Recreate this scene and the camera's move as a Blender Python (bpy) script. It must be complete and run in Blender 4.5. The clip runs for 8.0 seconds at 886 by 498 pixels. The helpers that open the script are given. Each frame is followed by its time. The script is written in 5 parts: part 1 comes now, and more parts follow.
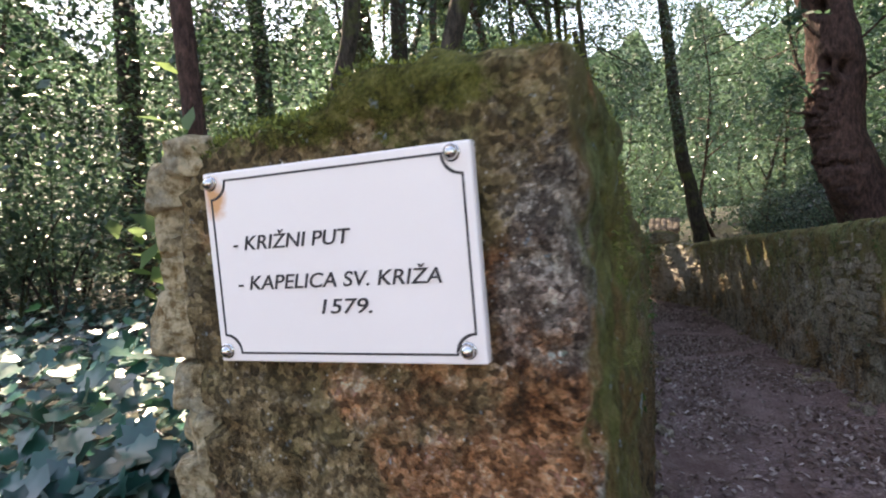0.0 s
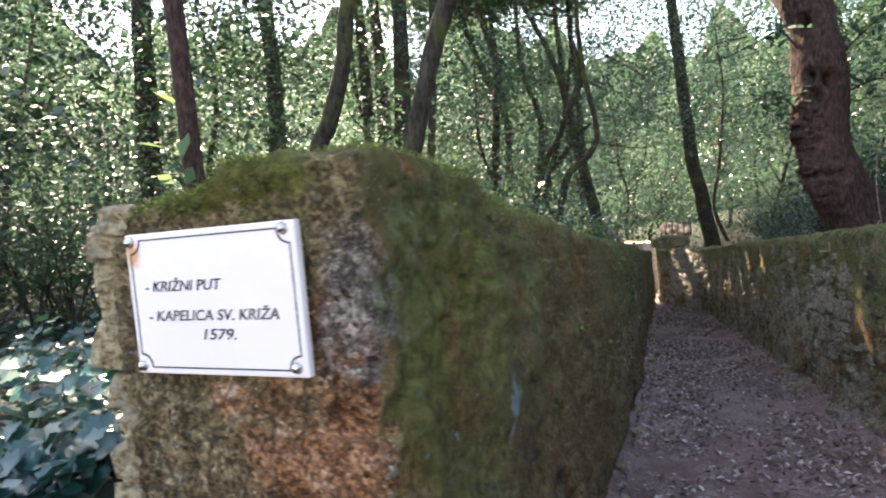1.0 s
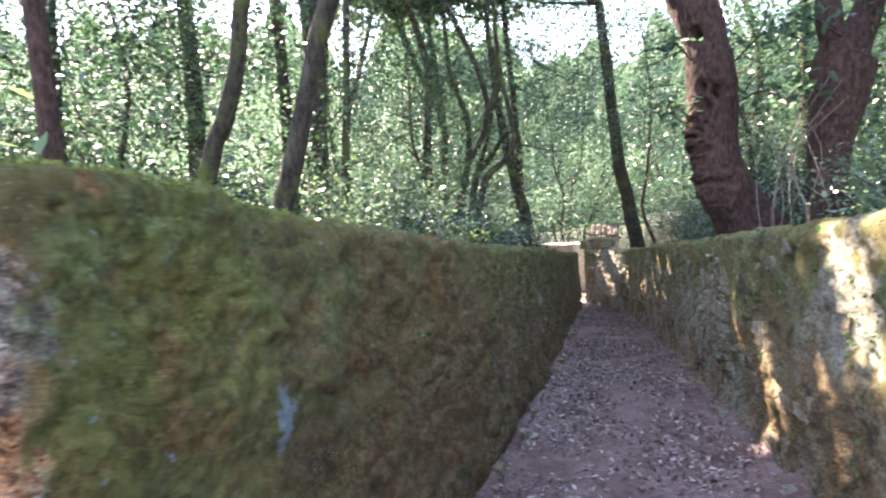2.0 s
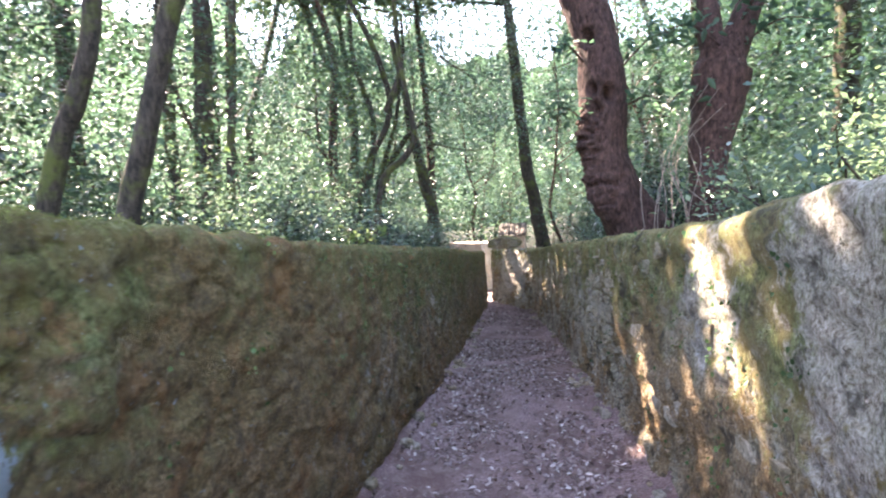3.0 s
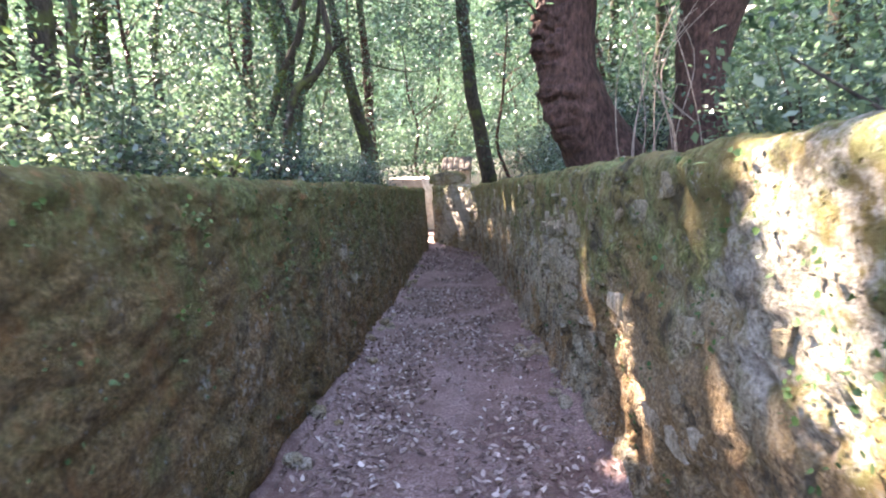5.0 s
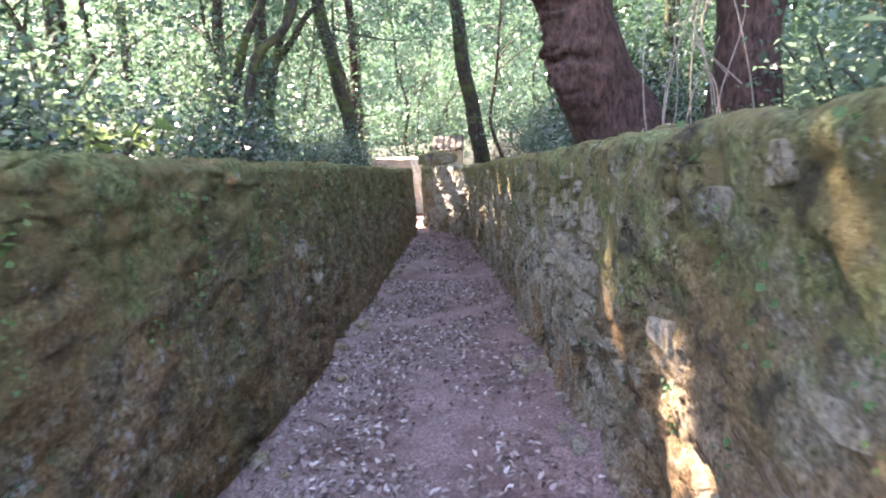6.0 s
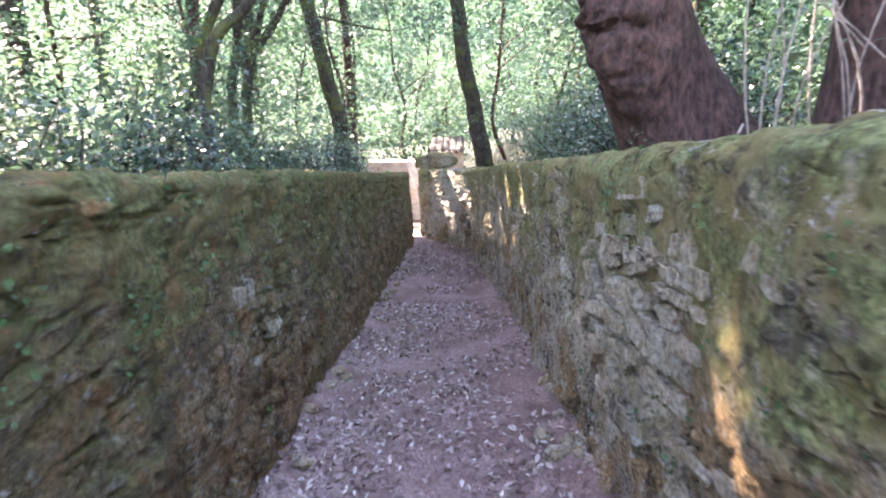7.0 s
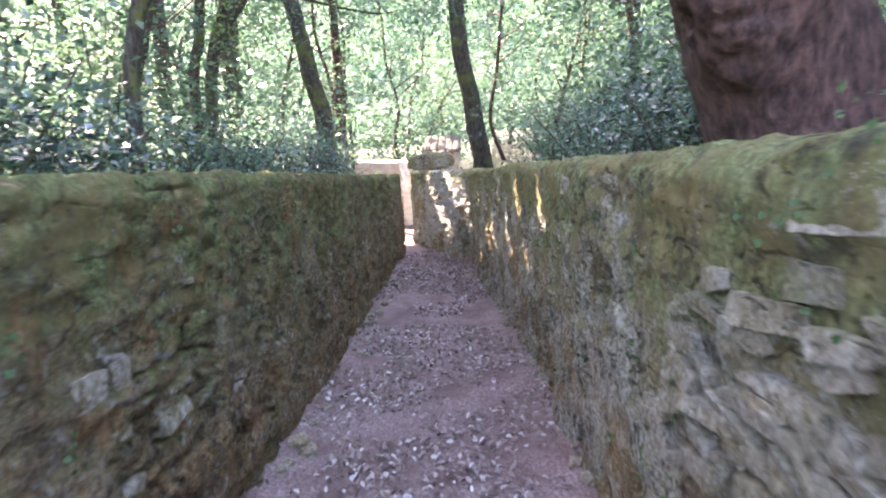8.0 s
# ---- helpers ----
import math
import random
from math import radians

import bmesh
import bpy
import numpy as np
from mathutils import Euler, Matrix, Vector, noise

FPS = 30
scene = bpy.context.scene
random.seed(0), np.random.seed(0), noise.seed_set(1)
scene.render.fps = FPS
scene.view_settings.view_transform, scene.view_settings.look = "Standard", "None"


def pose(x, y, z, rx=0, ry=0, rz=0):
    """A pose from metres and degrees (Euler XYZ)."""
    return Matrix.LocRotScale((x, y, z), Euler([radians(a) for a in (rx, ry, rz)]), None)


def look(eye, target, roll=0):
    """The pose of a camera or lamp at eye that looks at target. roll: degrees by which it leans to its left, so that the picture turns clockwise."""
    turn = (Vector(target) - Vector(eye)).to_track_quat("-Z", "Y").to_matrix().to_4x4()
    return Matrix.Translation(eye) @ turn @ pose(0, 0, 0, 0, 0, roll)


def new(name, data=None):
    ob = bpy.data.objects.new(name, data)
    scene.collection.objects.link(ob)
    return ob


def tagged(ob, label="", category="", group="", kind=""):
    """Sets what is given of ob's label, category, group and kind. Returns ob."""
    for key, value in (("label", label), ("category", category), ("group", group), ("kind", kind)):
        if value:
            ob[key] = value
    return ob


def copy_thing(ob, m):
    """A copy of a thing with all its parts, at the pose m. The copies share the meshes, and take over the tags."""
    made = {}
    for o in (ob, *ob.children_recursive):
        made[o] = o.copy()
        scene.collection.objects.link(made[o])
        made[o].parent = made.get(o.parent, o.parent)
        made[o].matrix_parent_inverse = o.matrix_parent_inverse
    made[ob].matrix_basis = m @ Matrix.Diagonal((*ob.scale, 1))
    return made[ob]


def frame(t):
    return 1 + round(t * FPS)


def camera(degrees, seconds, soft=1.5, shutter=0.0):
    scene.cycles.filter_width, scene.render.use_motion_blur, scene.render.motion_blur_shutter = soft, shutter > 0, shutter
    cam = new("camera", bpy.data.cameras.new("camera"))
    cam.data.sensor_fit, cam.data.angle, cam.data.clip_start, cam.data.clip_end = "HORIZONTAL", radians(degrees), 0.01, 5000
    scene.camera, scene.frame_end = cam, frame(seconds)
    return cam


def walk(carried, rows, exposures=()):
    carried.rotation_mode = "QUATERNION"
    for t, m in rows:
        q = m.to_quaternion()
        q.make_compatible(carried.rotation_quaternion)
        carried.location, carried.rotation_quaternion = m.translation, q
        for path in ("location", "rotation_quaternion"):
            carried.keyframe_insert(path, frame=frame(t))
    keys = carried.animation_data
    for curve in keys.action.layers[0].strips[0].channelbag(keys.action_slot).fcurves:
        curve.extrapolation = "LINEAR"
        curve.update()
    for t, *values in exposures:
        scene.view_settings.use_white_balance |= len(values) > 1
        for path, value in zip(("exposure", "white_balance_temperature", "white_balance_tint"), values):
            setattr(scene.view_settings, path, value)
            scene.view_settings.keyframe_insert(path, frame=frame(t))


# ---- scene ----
cam = camera(72.8, 8.0, soft=2.0, shutter=0.4)
METRES, EYE, TURN = 5.5, 1.9, 22.0
ROWS = [
    (0.0, 0.0, 0.0, 0.0, -0.32, -3.65, 4.97),
    (0.5, 0.0181, -0.0245, 0.0048, 1.22, -3.35, 5.16),
    (1.0, 0.0489, -0.0432, 0.01, 1.68, -3.27, 5.2),
    (2.5, 0.1562, -0.0297, 0.0083, -7.23, -4.16, 4.21),
    (3.0, 0.1779, -0.0066, 0.0072, -10.96, -4.57, 3.76),
    (3.5, 0.1984, 0.0431, 0.0093, -14.79, -4.99, 3.47),
    (4.0, 0.2124, 0.0953, 0.001, -16.16, -5.22, 3.35),
    (4.5, 0.2393, 0.1556, -0.0054, -16.14, -6.51, 3.32),
    (5.0, 0.2668, 0.2225, -0.0165, -15.96, -10.91, 3.45),
    (6.5, 0.3491, 0.4565, -0.0354, -16.81, -12.82, 3.44),
    (7.0, 0.3754, 0.553, -0.0399, -16.71, -12.64, 3.41),
    (7.5, 0.4006, 0.6412, -0.0488, -17.1, -12.64, 3.33),
    (8.0, 0.4299, 0.7394, -0.0566, -17.18, -12.56, 3.29),
]
EXPOSURES = [(0.0, 2.46, 8350, 19), (1.0, 2.9, 8000, 18), (2.5, 3.76, 7300, 22), (3.5, 3.82, 7300, 25), (5.0, 3.9, 7350, 25), (6.5, 4.36, 7250, 27), (8.0, 4.62, 7250, 28)]
walk(cam, [(t, pose(0, 0, EYE, 0, 0, TURN) @ pose(METRES * x, METRES * y, METRES * z, 90 + pitch, roll, yaw)) for t, x, y, z, yaw, pitch, roll in ROWS],
     exposures=EXPOSURES)

# ---------------------------------------------------------------- world and sun
SUN = Vector((-0.62, 0.5, 1.0)).normalized()
world = bpy.data.worlds.new("world")
scene.world = world
world.use_nodes = True
wn = world.node_tree
sky = wn.nodes.new("ShaderNodeTexSky")
sky.sky_type, sky.sun_disc = "NISHITA", False
sky.sun_elevation = math.asin(SUN.z)
sky.sun_rotation = math.atan2(SUN.x, SUN.y)
wn.links.new(sky.outputs[0], wn.nodes["Background"].inputs[0])
wn.nodes["Background"].inputs[1].default_value = 0.15
sun = new("sun", bpy.data.lights.new("sun", "SUN"))
sun.data.energy, sun.data.angle, sun.data.color = 5.0, radians(0.53), (1.0, 0.93, 0.82)
sun.matrix_world = look(SUN * 60, (0, 0, 0))

rng = np.random.default_rng(7)


# ---------------------------------------------------------------- number helpers
def hashed(ix, iy, iz, seed):
    h = (ix * 374761393 + iy * 668265263 + iz * 1274126177 + seed * 974634777) & 0xFFFFFFFF
    h = ((h ^ (h >> 13)) * 1274126177) & 0xFFFFFFFF
    return ((h ^ (h >> 16)) & 0xFFFFFF) / float(0xFFFFFF)


def vnoise(p, scale, seed=0):
    """Smooth value noise in -1..1 at points p (n, 3)."""
    q = np.asarray(p, float) * scale
    i = np.floor(q).astype(np.int64)
    f = q - i
    f = f * f * (3 - 2 * f)
    out = 0
    for a in (0, 1):
        for b in (0, 1):
            for c in (0, 1):
                w = (f[:, 0] if a else 1 - f[:, 0]) * (f[:, 1] if b else 1 - f[:, 1]) * (f[:, 2] if c else 1 - f[:, 2])
                out = out + w * hashed(i[:, 0] + a, i[:, 1] + b, i[:, 2] + c, seed)
    return out * 2 - 1


def fbm(p, scale, octaves=4, seed=0, gain=0.5):
    return sum(vnoise(p, scale * 2 ** k, seed + k) * gain ** k for k in range(octaves))


def cells(p, scale, seed=0):
    """Distance to the joint between cells, and a random number for each cell."""
    q = np.asarray(p, float) * scale
    i = np.floor(q).astype(np.int64)
    f1 = np.full(len(q), 9.0)
    f2 = np.full(len(q), 9.0)
    who = np.zeros(len(q))
    for a in (-1, 0, 1):
        for b in (-1, 0, 1):
            for c in (-1, 0, 1):
                jx, jy, jz = i[:, 0] + a, i[:, 1] + b, i[:, 2] + c
                d = np.sqrt((jx + hashed(jx, jy, jz, seed) - q[:, 0]) ** 2 + (jy + hashed(jx, jy, jz, seed + 1) - q[:, 1]) ** 2
                            + (jz + hashed(jx, jy, jz, seed + 2) - q[:, 2]) ** 2)
                near = d < f1
                f2 = np.where(near, f1, np.minimum(f2, d))
                who = np.where(near, hashed(jx, jy, jz, seed + 3), who)
                f1 = np.where(near, d, f1)
    return f2 - f1, who


def line(x, pairs, soft=0.0):
    """A polyline through (place, value) pairs, rounded over +-soft."""
    xs, vs = zip(*pairs)
    if not soft:
        return np.interp(x, xs, vs)
    return sum(np.interp(x + soft * k / 2, xs, vs) for k in (-2, -1, 0, 1, 2)) / 5


# ---------------------------------------------------------------- mesh helpers
def mesh_of(name, verts, faces, smooth=True):
    me = bpy.data.meshes.new(name)
    verts = np.asarray(verts, np.float32)
    if isinstance(faces, np.ndarray):
        n, k = faces.shape
        me.vertices.add(len(verts))
        me.vertices.foreach_set("co", verts.ravel())
        me.loops.add(n * k)
        me.loops.foreach_set("vertex_index", faces.astype(np.int32).ravel())
        me.polygons.add(n)
        me.polygons.foreach_set("loop_start", np.arange(0, n * k, k, dtype=np.int32))
        me.polygons.foreach_set("loop_total", np.full(n, k, np.int32))
        me.update(calc_edges=True)
    else:
        me.from_pydata([tuple(v) for v in verts.tolist()], [], faces)
    if smooth:
        me.polygons.foreach_set("use_smooth", np.ones(len(me.polygons), bool))
    return me


def obj(name, me, material=None, parent=None, label="", category="", group="", kind=""):
    ob = new(name, me)
    if material and not me.materials:
        me.materials.append(material)
    if parent:
        ob.parent = parent
    return tagged(ob, label, category, group, kind)


def part(name, bm, material, parent, label=""):
    me = bpy.data.meshes.new(name)
    bm.to_mesh(me)
    bm.free()
    return obj(name, me, material, parent, label)


def empty(name, at=(0, 0, 0), label="", category="", group="", kind=""):
    e = new(name)
    e.location = at
    e.empty_display_size = 0.1
    return tagged(e, label, category, group, kind)


def grid_faces(nu, nv, flip=False, start=0):
    a = np.arange(nu * nv).reshape(nu, nv) + start
    q = np.stack([a[:-1, :-1], a[1:, :-1], a[1:, 1:], a[:-1, 1:]], -1).reshape(-1, 4)
    return q[:, ::-1] if flip else q


def tube(path, radii, sides=10, rough=0.0, seed=0, close=True):
    """Verts and quads of a limb along a smooth path."""
    path = np.asarray(path, float)
    n = len(path)
    tang = np.gradient(path, axis=0)
    tang /= np.linalg.norm(tang, axis=1)[:, None] + 1e-9
    ref = np.array([0.0, 1.0, 0.0]) if abs(tang[0][1]) < 0.9 else np.array([1.0, 0, 0])
    u = np.cross(tang, ref)
    u /= np.linalg.norm(u, axis=1)[:, None] + 1e-9
    v = np.cross(tang, u)
    ang = np.linspace(0, 2 * math.pi, sides, endpoint=False)
    ring = np.cos(ang)[None, :, None] * u[:, None, :] + np.sin(ang)[None, :, None] * v[:, None, :]
    r = np.asarray(radii, float)[:, None] * np.ones(sides)[None]
    pts = path[:, None, :] + ring * r[:, :, None]
    if rough:
        flat = pts.reshape(-1, 3) * np.array([1, 1, 0.45])
        k = fbm(flat, 4.0, 3, seed) * 0.6 + fbm(flat, 22.0, 2, seed + 9) * 0.4
        r = r * (1 + rough * k.reshape(n, sides))
        pts = path[:, None, :] + ring * r[:, :, None]
    a = np.arange(n * sides).reshape(n, sides)
    b = np.roll(a, -1, axis=1)
    q = np.stack([a[:-1], b[:-1], b[1:], a[1:]], -1).reshape(-1, 4)
    return pts.reshape(-1, 3), q


def smooth_path(points, n):
    """A Catmull-Rom curve through rows of numbers, n samples."""
    p = np.asarray(points, float)
    p = np.vstack([2 * p[0] - p[1], p, 2 * p[-1] - p[-2]])
    t = np.linspace(0, len(p) - 3 - 1e-6, n)
    i = t.astype(int)
    f = (t - i)[:, None]
    a, b, c, d = p[i], p[i + 1], p[i + 2], p[i + 3]
    return 0.5 * (2 * b + (c - a) * f + (2 * a - 5 * b + 4 * c - d) * f ** 2 + (3 * b - a - 3 * c + d) * f ** 3)


def joined(pieces):
    vs, fs, k = [], [], 0
    for v, f in pieces:
        vs.append(v)
        fs.append(f + k)
        k += len(v)
    return np.vstack(vs), np.vstack(fs)


def unit(v):
    return v / (np.linalg.norm(v, axis=-1, keepdims=True) + 1e-9)


def leaves(points, size, r, droop=0.3, wide=0.5, six=False, face=None, spread=0.35):
    """Folded leaf blades at points: quads, or six-cornered blades for near plants."""
    n = len(points)
    s = size * r.uniform(0.65, 1.3, n)[:, None]
    d = unit(r.normal(size=(n, 3)) * np.array([1, 1, 0.45]) + np.array([0, 0, -droop]))
    up = unit(r.normal(size=(n, 3)) * 0.5 + np.array([0, 0, 1.0])) if face is None else unit(face + r.normal(size=(n, 3)) * spread)
    side = unit(np.cross(d, up))
    nor = np.cross(side, d)
    w = wide * s * 0.5
    base = points - d * s * 0.5
    if six:
        v = np.stack([base, base + d * s * 0.3 + side * w + nor * w * 0.35, base + d * s * 0.68 + side * w * 0.72 + nor * w * 0.2,
                      base + d * s - nor * s * 0.08, base + d * s * 0.68 - side * w * 0.72 + nor * w * 0.2,
                      base + d * s * 0.3 - side * w + nor * w * 0.35], 1)
        k = np.arange(n)[:, None] * 6
        f = np.vstack([k + np.array([0, 1, 2, 3]), k + np.array([0, 3, 4, 5])])
        return v.reshape(-1, 3), f
    v = np.stack([base, base + d * s * 0.45 + side * w + nor * w * 0.3, base + d * s, base + d * s * 0.45 - side * w + nor * w * 0.3], 1)
    return v.reshape(-1, 3), np.arange(n * 4).reshape(n, 4)


# ---------------------------------------------------------------- materials
class Nodes:
    def __init__(self, name):
        self.mat = bpy.data.materials.new(name)
        self.mat.use_nodes = True
        self.t = self.mat.node_tree
        self.bsdf = self.t.nodes["Principled BSDF"]
        self.out = self.t.nodes["Material Output"]
        self.geo = self.t.nodes.new("ShaderNodeNewGeometry")
        self.pos = self.geo.outputs["Position"]

    def node(self, kind, **inputs):
        n = self.t.nodes.new(kind)
        for k, v in inputs.items():
            self.put(n.inputs[k.replace("_", " ")], v)
        return n

    def put(self, socket, v):
        if isinstance(v, bpy.types.NodeSocket):
            self.t.links.new(v, socket)
        elif isinstance(v, (tuple, list)) and len(v) == 3 and socket.type == "RGBA":
            socket.default_value = (*v, 1)
        else:
            socket.default_value = v

    def noise(self, scale, detail=4.0, rough=0.6, vector=None, out="Fac", distortion=0.0):
        n = self.node("ShaderNodeTexNoise", Scale=scale, Detail=detail, Roughness=rough, Distortion=distortion)
        self.put(n.inputs["Vector"], vector or self.pos)
        return n.outputs[out]

    def voronoi(self, scale, feature="F1", vector=None, out="Distance"):
        n = self.node("ShaderNodeTexVoronoi", Scale=scale)
        n.feature = feature
        self.put(n.inputs["Vector"], vector or self.pos)
        return n.outputs[out]

    def ramp(self, fac, *stops):
        n = self.node("ShaderNodeValToRGB", Fac=fac)
        e = n.color_ramp.elements
        while len(e) < len(stops):
            e.new(0.5)
        for el, (at, col) in zip(e, stops):
            el.position = at
            el.color = (*col, 1) if isinstance(col, tuple) else (col, col, col, 1)
        return n.outputs["Color"]

    def mix(self, fac, a, b, blend="MIX"):
        n = self.t.nodes.new("ShaderNodeMix")
        n.data_type, n.blend_type = "RGBA", blend
        self.put(n.inputs[0], fac)
        self.put(n.inputs[6], a)
        self.put(n.inputs[7], b)
        return n.outputs[2]

    def math(self, op, a, b=0.0, clamp=False):
        n = self.t.nodes.new("ShaderNodeMath")
        n.operation, n.use_clamp = op, clamp
        self.put(n.inputs[0], a)
        self.put(n.inputs[1], b)
        return n.outputs[0]

    def axis(self, which, source=None):
        n = self.node("ShaderNodeSeparateXYZ", Vector=source or self.pos)
        return n.outputs[which]

    def scaled(self, x, y, z):
        n = self.node("ShaderNodeMapping", Vector=self.pos)
        n.inputs["Scale"].default_value = (x, y, z)
        return n.outputs[0]

    def near(self, centre, radii):
        """1 at the centre of an ellipsoid, 0 at its border, with a ragged rim."""
        n = self.node("ShaderNodeMapping", Vector=self.pos)
        n.inputs["Location"].default_value = [-c / r for c, r in zip(centre, radii)]
        n.inputs["Scale"].default_value = [1 / r for r in radii]
        d = self.node("ShaderNodeVectorMath", Vector=n.outputs[0])
        d.operation = "LENGTH"
        return self.math("SUBTRACT", 1.0, d.outputs["Value"], clamp=True)

    def bump(self, height, strength=0.5, distance=0.01, normal=None):
        n = self.node("ShaderNodeBump", Strength=strength, Distance=distance, Height=height)
        if normal:
            self.put(n.inputs["Normal"], normal)
        return n.outputs[0]

    def finish(self, colour, rough=0.9, normal=None, **more):
        self.put(self.bsdf.inputs["Base Color"], colour)
        self.put(self.bsdf.inputs["Roughness"], rough)
        if normal:
            self.put(self.bsdf.inputs["Normal"], normal)
        for k, v in more.items():
            self.put(self.bsdf.inputs[k.replace("_", " ")], v)
        return self.mat


def wall_material(name, moss_low, moss_high, moss_amount, warm=0.5, pale=0.0):
    """Old lime-mortared rubble: grey-brown grains, rusty patches, moss, pale lichen, pits."""
    m = Nodes(name)
    grain = m.noise(55, 6, 0.7)
    mid = m.noise(9, 5, 0.65)
    big = m.noise(2.2, 3, 0.6)
    stone = m.ramp(grain, (0.33, (0.06, 0.041, 0.022)), (0.46, (0.205, 0.148, 0.084)), (0.56, (0.34, 0.262, 0.16)), (0.68, (0.56, 0.475, 0.345)))
    rust = m.ramp(grain, (0.34, (0.09, 0.05, 0.024)), (0.5, (0.295, 0.175, 0.082)), (0.66, (0.5, 0.33, 0.18)))
    foot = m.math("SUBTRACT", 1.2, m.math("ADD", m.axis("Z"), m.math("MULTIPLY", m.axis("Y"), 0.085)))
    c = m.mix(m.ramp(m.math("ADD", m.noise(3.3, 4, 0.62), m.math("MULTIPLY", foot, 0.2)), (0.52 - 0.12 * warm, 0.0), (0.66 - 0.1 * warm, 1.0)), stone, rust)
    c = m.mix(m.ramp(mid, (0.34, 0.6), (0.45, 0.0)), c, (0.05, 0.038, 0.028))
    c = m.mix(m.ramp(m.noise(13, 6, 0.72), (0.55, 0.0), (0.63, 0.6)), c, (0.47, 0.42, 0.36))
    # a thin olive film that has crept over stone and mortar alike
    c = m.mix(m.ramp(m.noise(1.3, 4, 0.6), (0.36, 0.0), (0.62, 0.6)), c, m.ramp(grain, (0.36, (0.06, 0.056, 0.02)), (0.52, (0.19, 0.168, 0.062)), (0.66, (0.32, 0.29, 0.13))))
    speck = m.mix(0.4, m.noise(130, 5, 0.75), m.noise(330, 3, 0.7))
    c = m.mix(m.ramp(speck, (0.4, 0.7), (0.46, 0.0)), c, (0.03, 0.022, 0.017))
    c = m.mix(m.ramp(speck, (0.53, 0.0), (0.6, 0.5)), c, (0.4, 0.34, 0.27))
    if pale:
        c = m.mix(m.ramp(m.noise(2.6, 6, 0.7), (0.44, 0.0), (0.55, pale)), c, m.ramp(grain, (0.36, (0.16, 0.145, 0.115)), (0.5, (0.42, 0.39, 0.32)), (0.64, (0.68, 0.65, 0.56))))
    # damp, blackened patches
    c = m.mix(m.math("MULTIPLY", m.ramp(m.noise(4.2, 5, 0.68), (0.54, 0.0), (0.66, 1.0)), m.ramp(grain, (0.35, 0.85), (0.65, 0.35))), c, (0.05, 0.045, 0.042))
    # lichen: pale crusts in clusters
    lich = m.math("MULTIPLY", m.ramp(m.noise(26, 3, 0.6), (0.56, 0.0), (0.64, 1.0)), m.ramp(m.noise(4.6, 3, 0.6), (0.5, 0.0), (0.6, 1.0)))
    c = m.mix(m.math("MULTIPLY", lich, 0.85), c, (0.46, 0.46, 0.42))
    # moss: more of it on ledges and towards the coping
    nz = m.axis("Z", m.geo.outputs["Normal"])
    z = m.axis("Z")
    y = m.axis("Y")
    level = m.math("ADD", z, m.math("MULTIPLY", y, 0.085))
    reach = m.node("ShaderNodeMapRange", Value=level)
    reach.inputs["From Min"].default_value, reach.inputs["From Max"].default_value = moss_low, moss_high
    want = m.math("ADD", m.math("SUBTRACT", m.math("MULTIPLY", reach.outputs[0], 0.62), 0.13), m.math("MULTIPLY", nz, 0.22))
    want = m.math("ADD", want, m.math("MULTIPLY", m.math("SUBTRACT", big, 0.5), 0.9))
    want = m.math("ADD", want, m.math("MULTIPLY", m.math("SUBTRACT", mid, 0.5), 0.55))
    want = m.math("ADD", want, m.math("MULTIPLY", m.math("SUBTRACT", speck, 0.5), 0.7))
    ny = m.axis("Y", m.geo.outputs["Normal"])
    want = m.math("ADD", want, m.math("MULTIPLY", m.math("MINIMUM", ny, 0.0), 0.24))
    moss = m.ramp(m.math("ADD", want, moss_amount), (0.42, 0.0), (0.62, 1.0))
    tone = m.ramp(m.noise(38, 5, 0.7), (0.36, (0.042, 0.052, 0.018)), (0.5, (0.138, 0.165, 0.055)), (0.64, (0.285, 0.33, 0.14)))
    tone = m.mix(m.ramp(m.noise(5.5, 3, 0.6), (0.38, 0.0), (0.58, 0.8)), tone, (0.21, 0.155, 0.06))
    c = m.mix(m.math("MULTIPLY", moss, 0.9), c, tone)
    # crevices between the stones, their shade painted dark into the colour
    bent = m.node("ShaderNodeVectorMath", Vector=m.scaled(1, 1, 1.9))
    bent.operation = "ADD"
    wob = m.node("ShaderNodeVectorMath", Vector=m.noise(6, 3, 0.6, None, "Color"))
    wob.operation, wob.inputs[3].default_value = "SCALE", 0.22
    m.put(bent.inputs[1], wob.outputs[0])
    crev = m.math("MULTIPLY", m.ramp(m.voronoi(5.0, "DISTANCE_TO_EDGE", bent.outputs[0]), (0.0, 1.0), (0.085, 0.0)), m.math("MULTIPLY", m.ramp(m.noise(3.1, 4, 0.65), (0.45, 0.0), (0.56, 1.0)), m.ramp(m.noise(16, 4, 0.7), (0.44, 0.0), (0.56, 1.0))))
    crev = m.math("MULTIPLY", crev, m.ramp(m.math("MULTIPLY", y, 0.1), (0.3, 0.15), (0.55, 1.0)))
    c = m.mix(m.math("MULTIPLY", crev, 0.85), c, (0.02, 0.015, 0.011))
    # small pits: the shade inside them is painted in besides the bump
    pits = m.ramp(m.voronoi(30), (0.05, 0.0), (0.22, 1.0))
    c = m.mix(m.math("MULTIPLY", m.math("SUBTRACT", 1.0, pits), 0.6), c, (0.02, 0.016, 0.012))
    h = m.math("ADD", m.math("MULTIPLY", grain, 1.0), m.math("MULTIPLY", pits, 0.7))
    h = m.math("ADD", h, m.math("MULTIPLY", speck, 0.6))
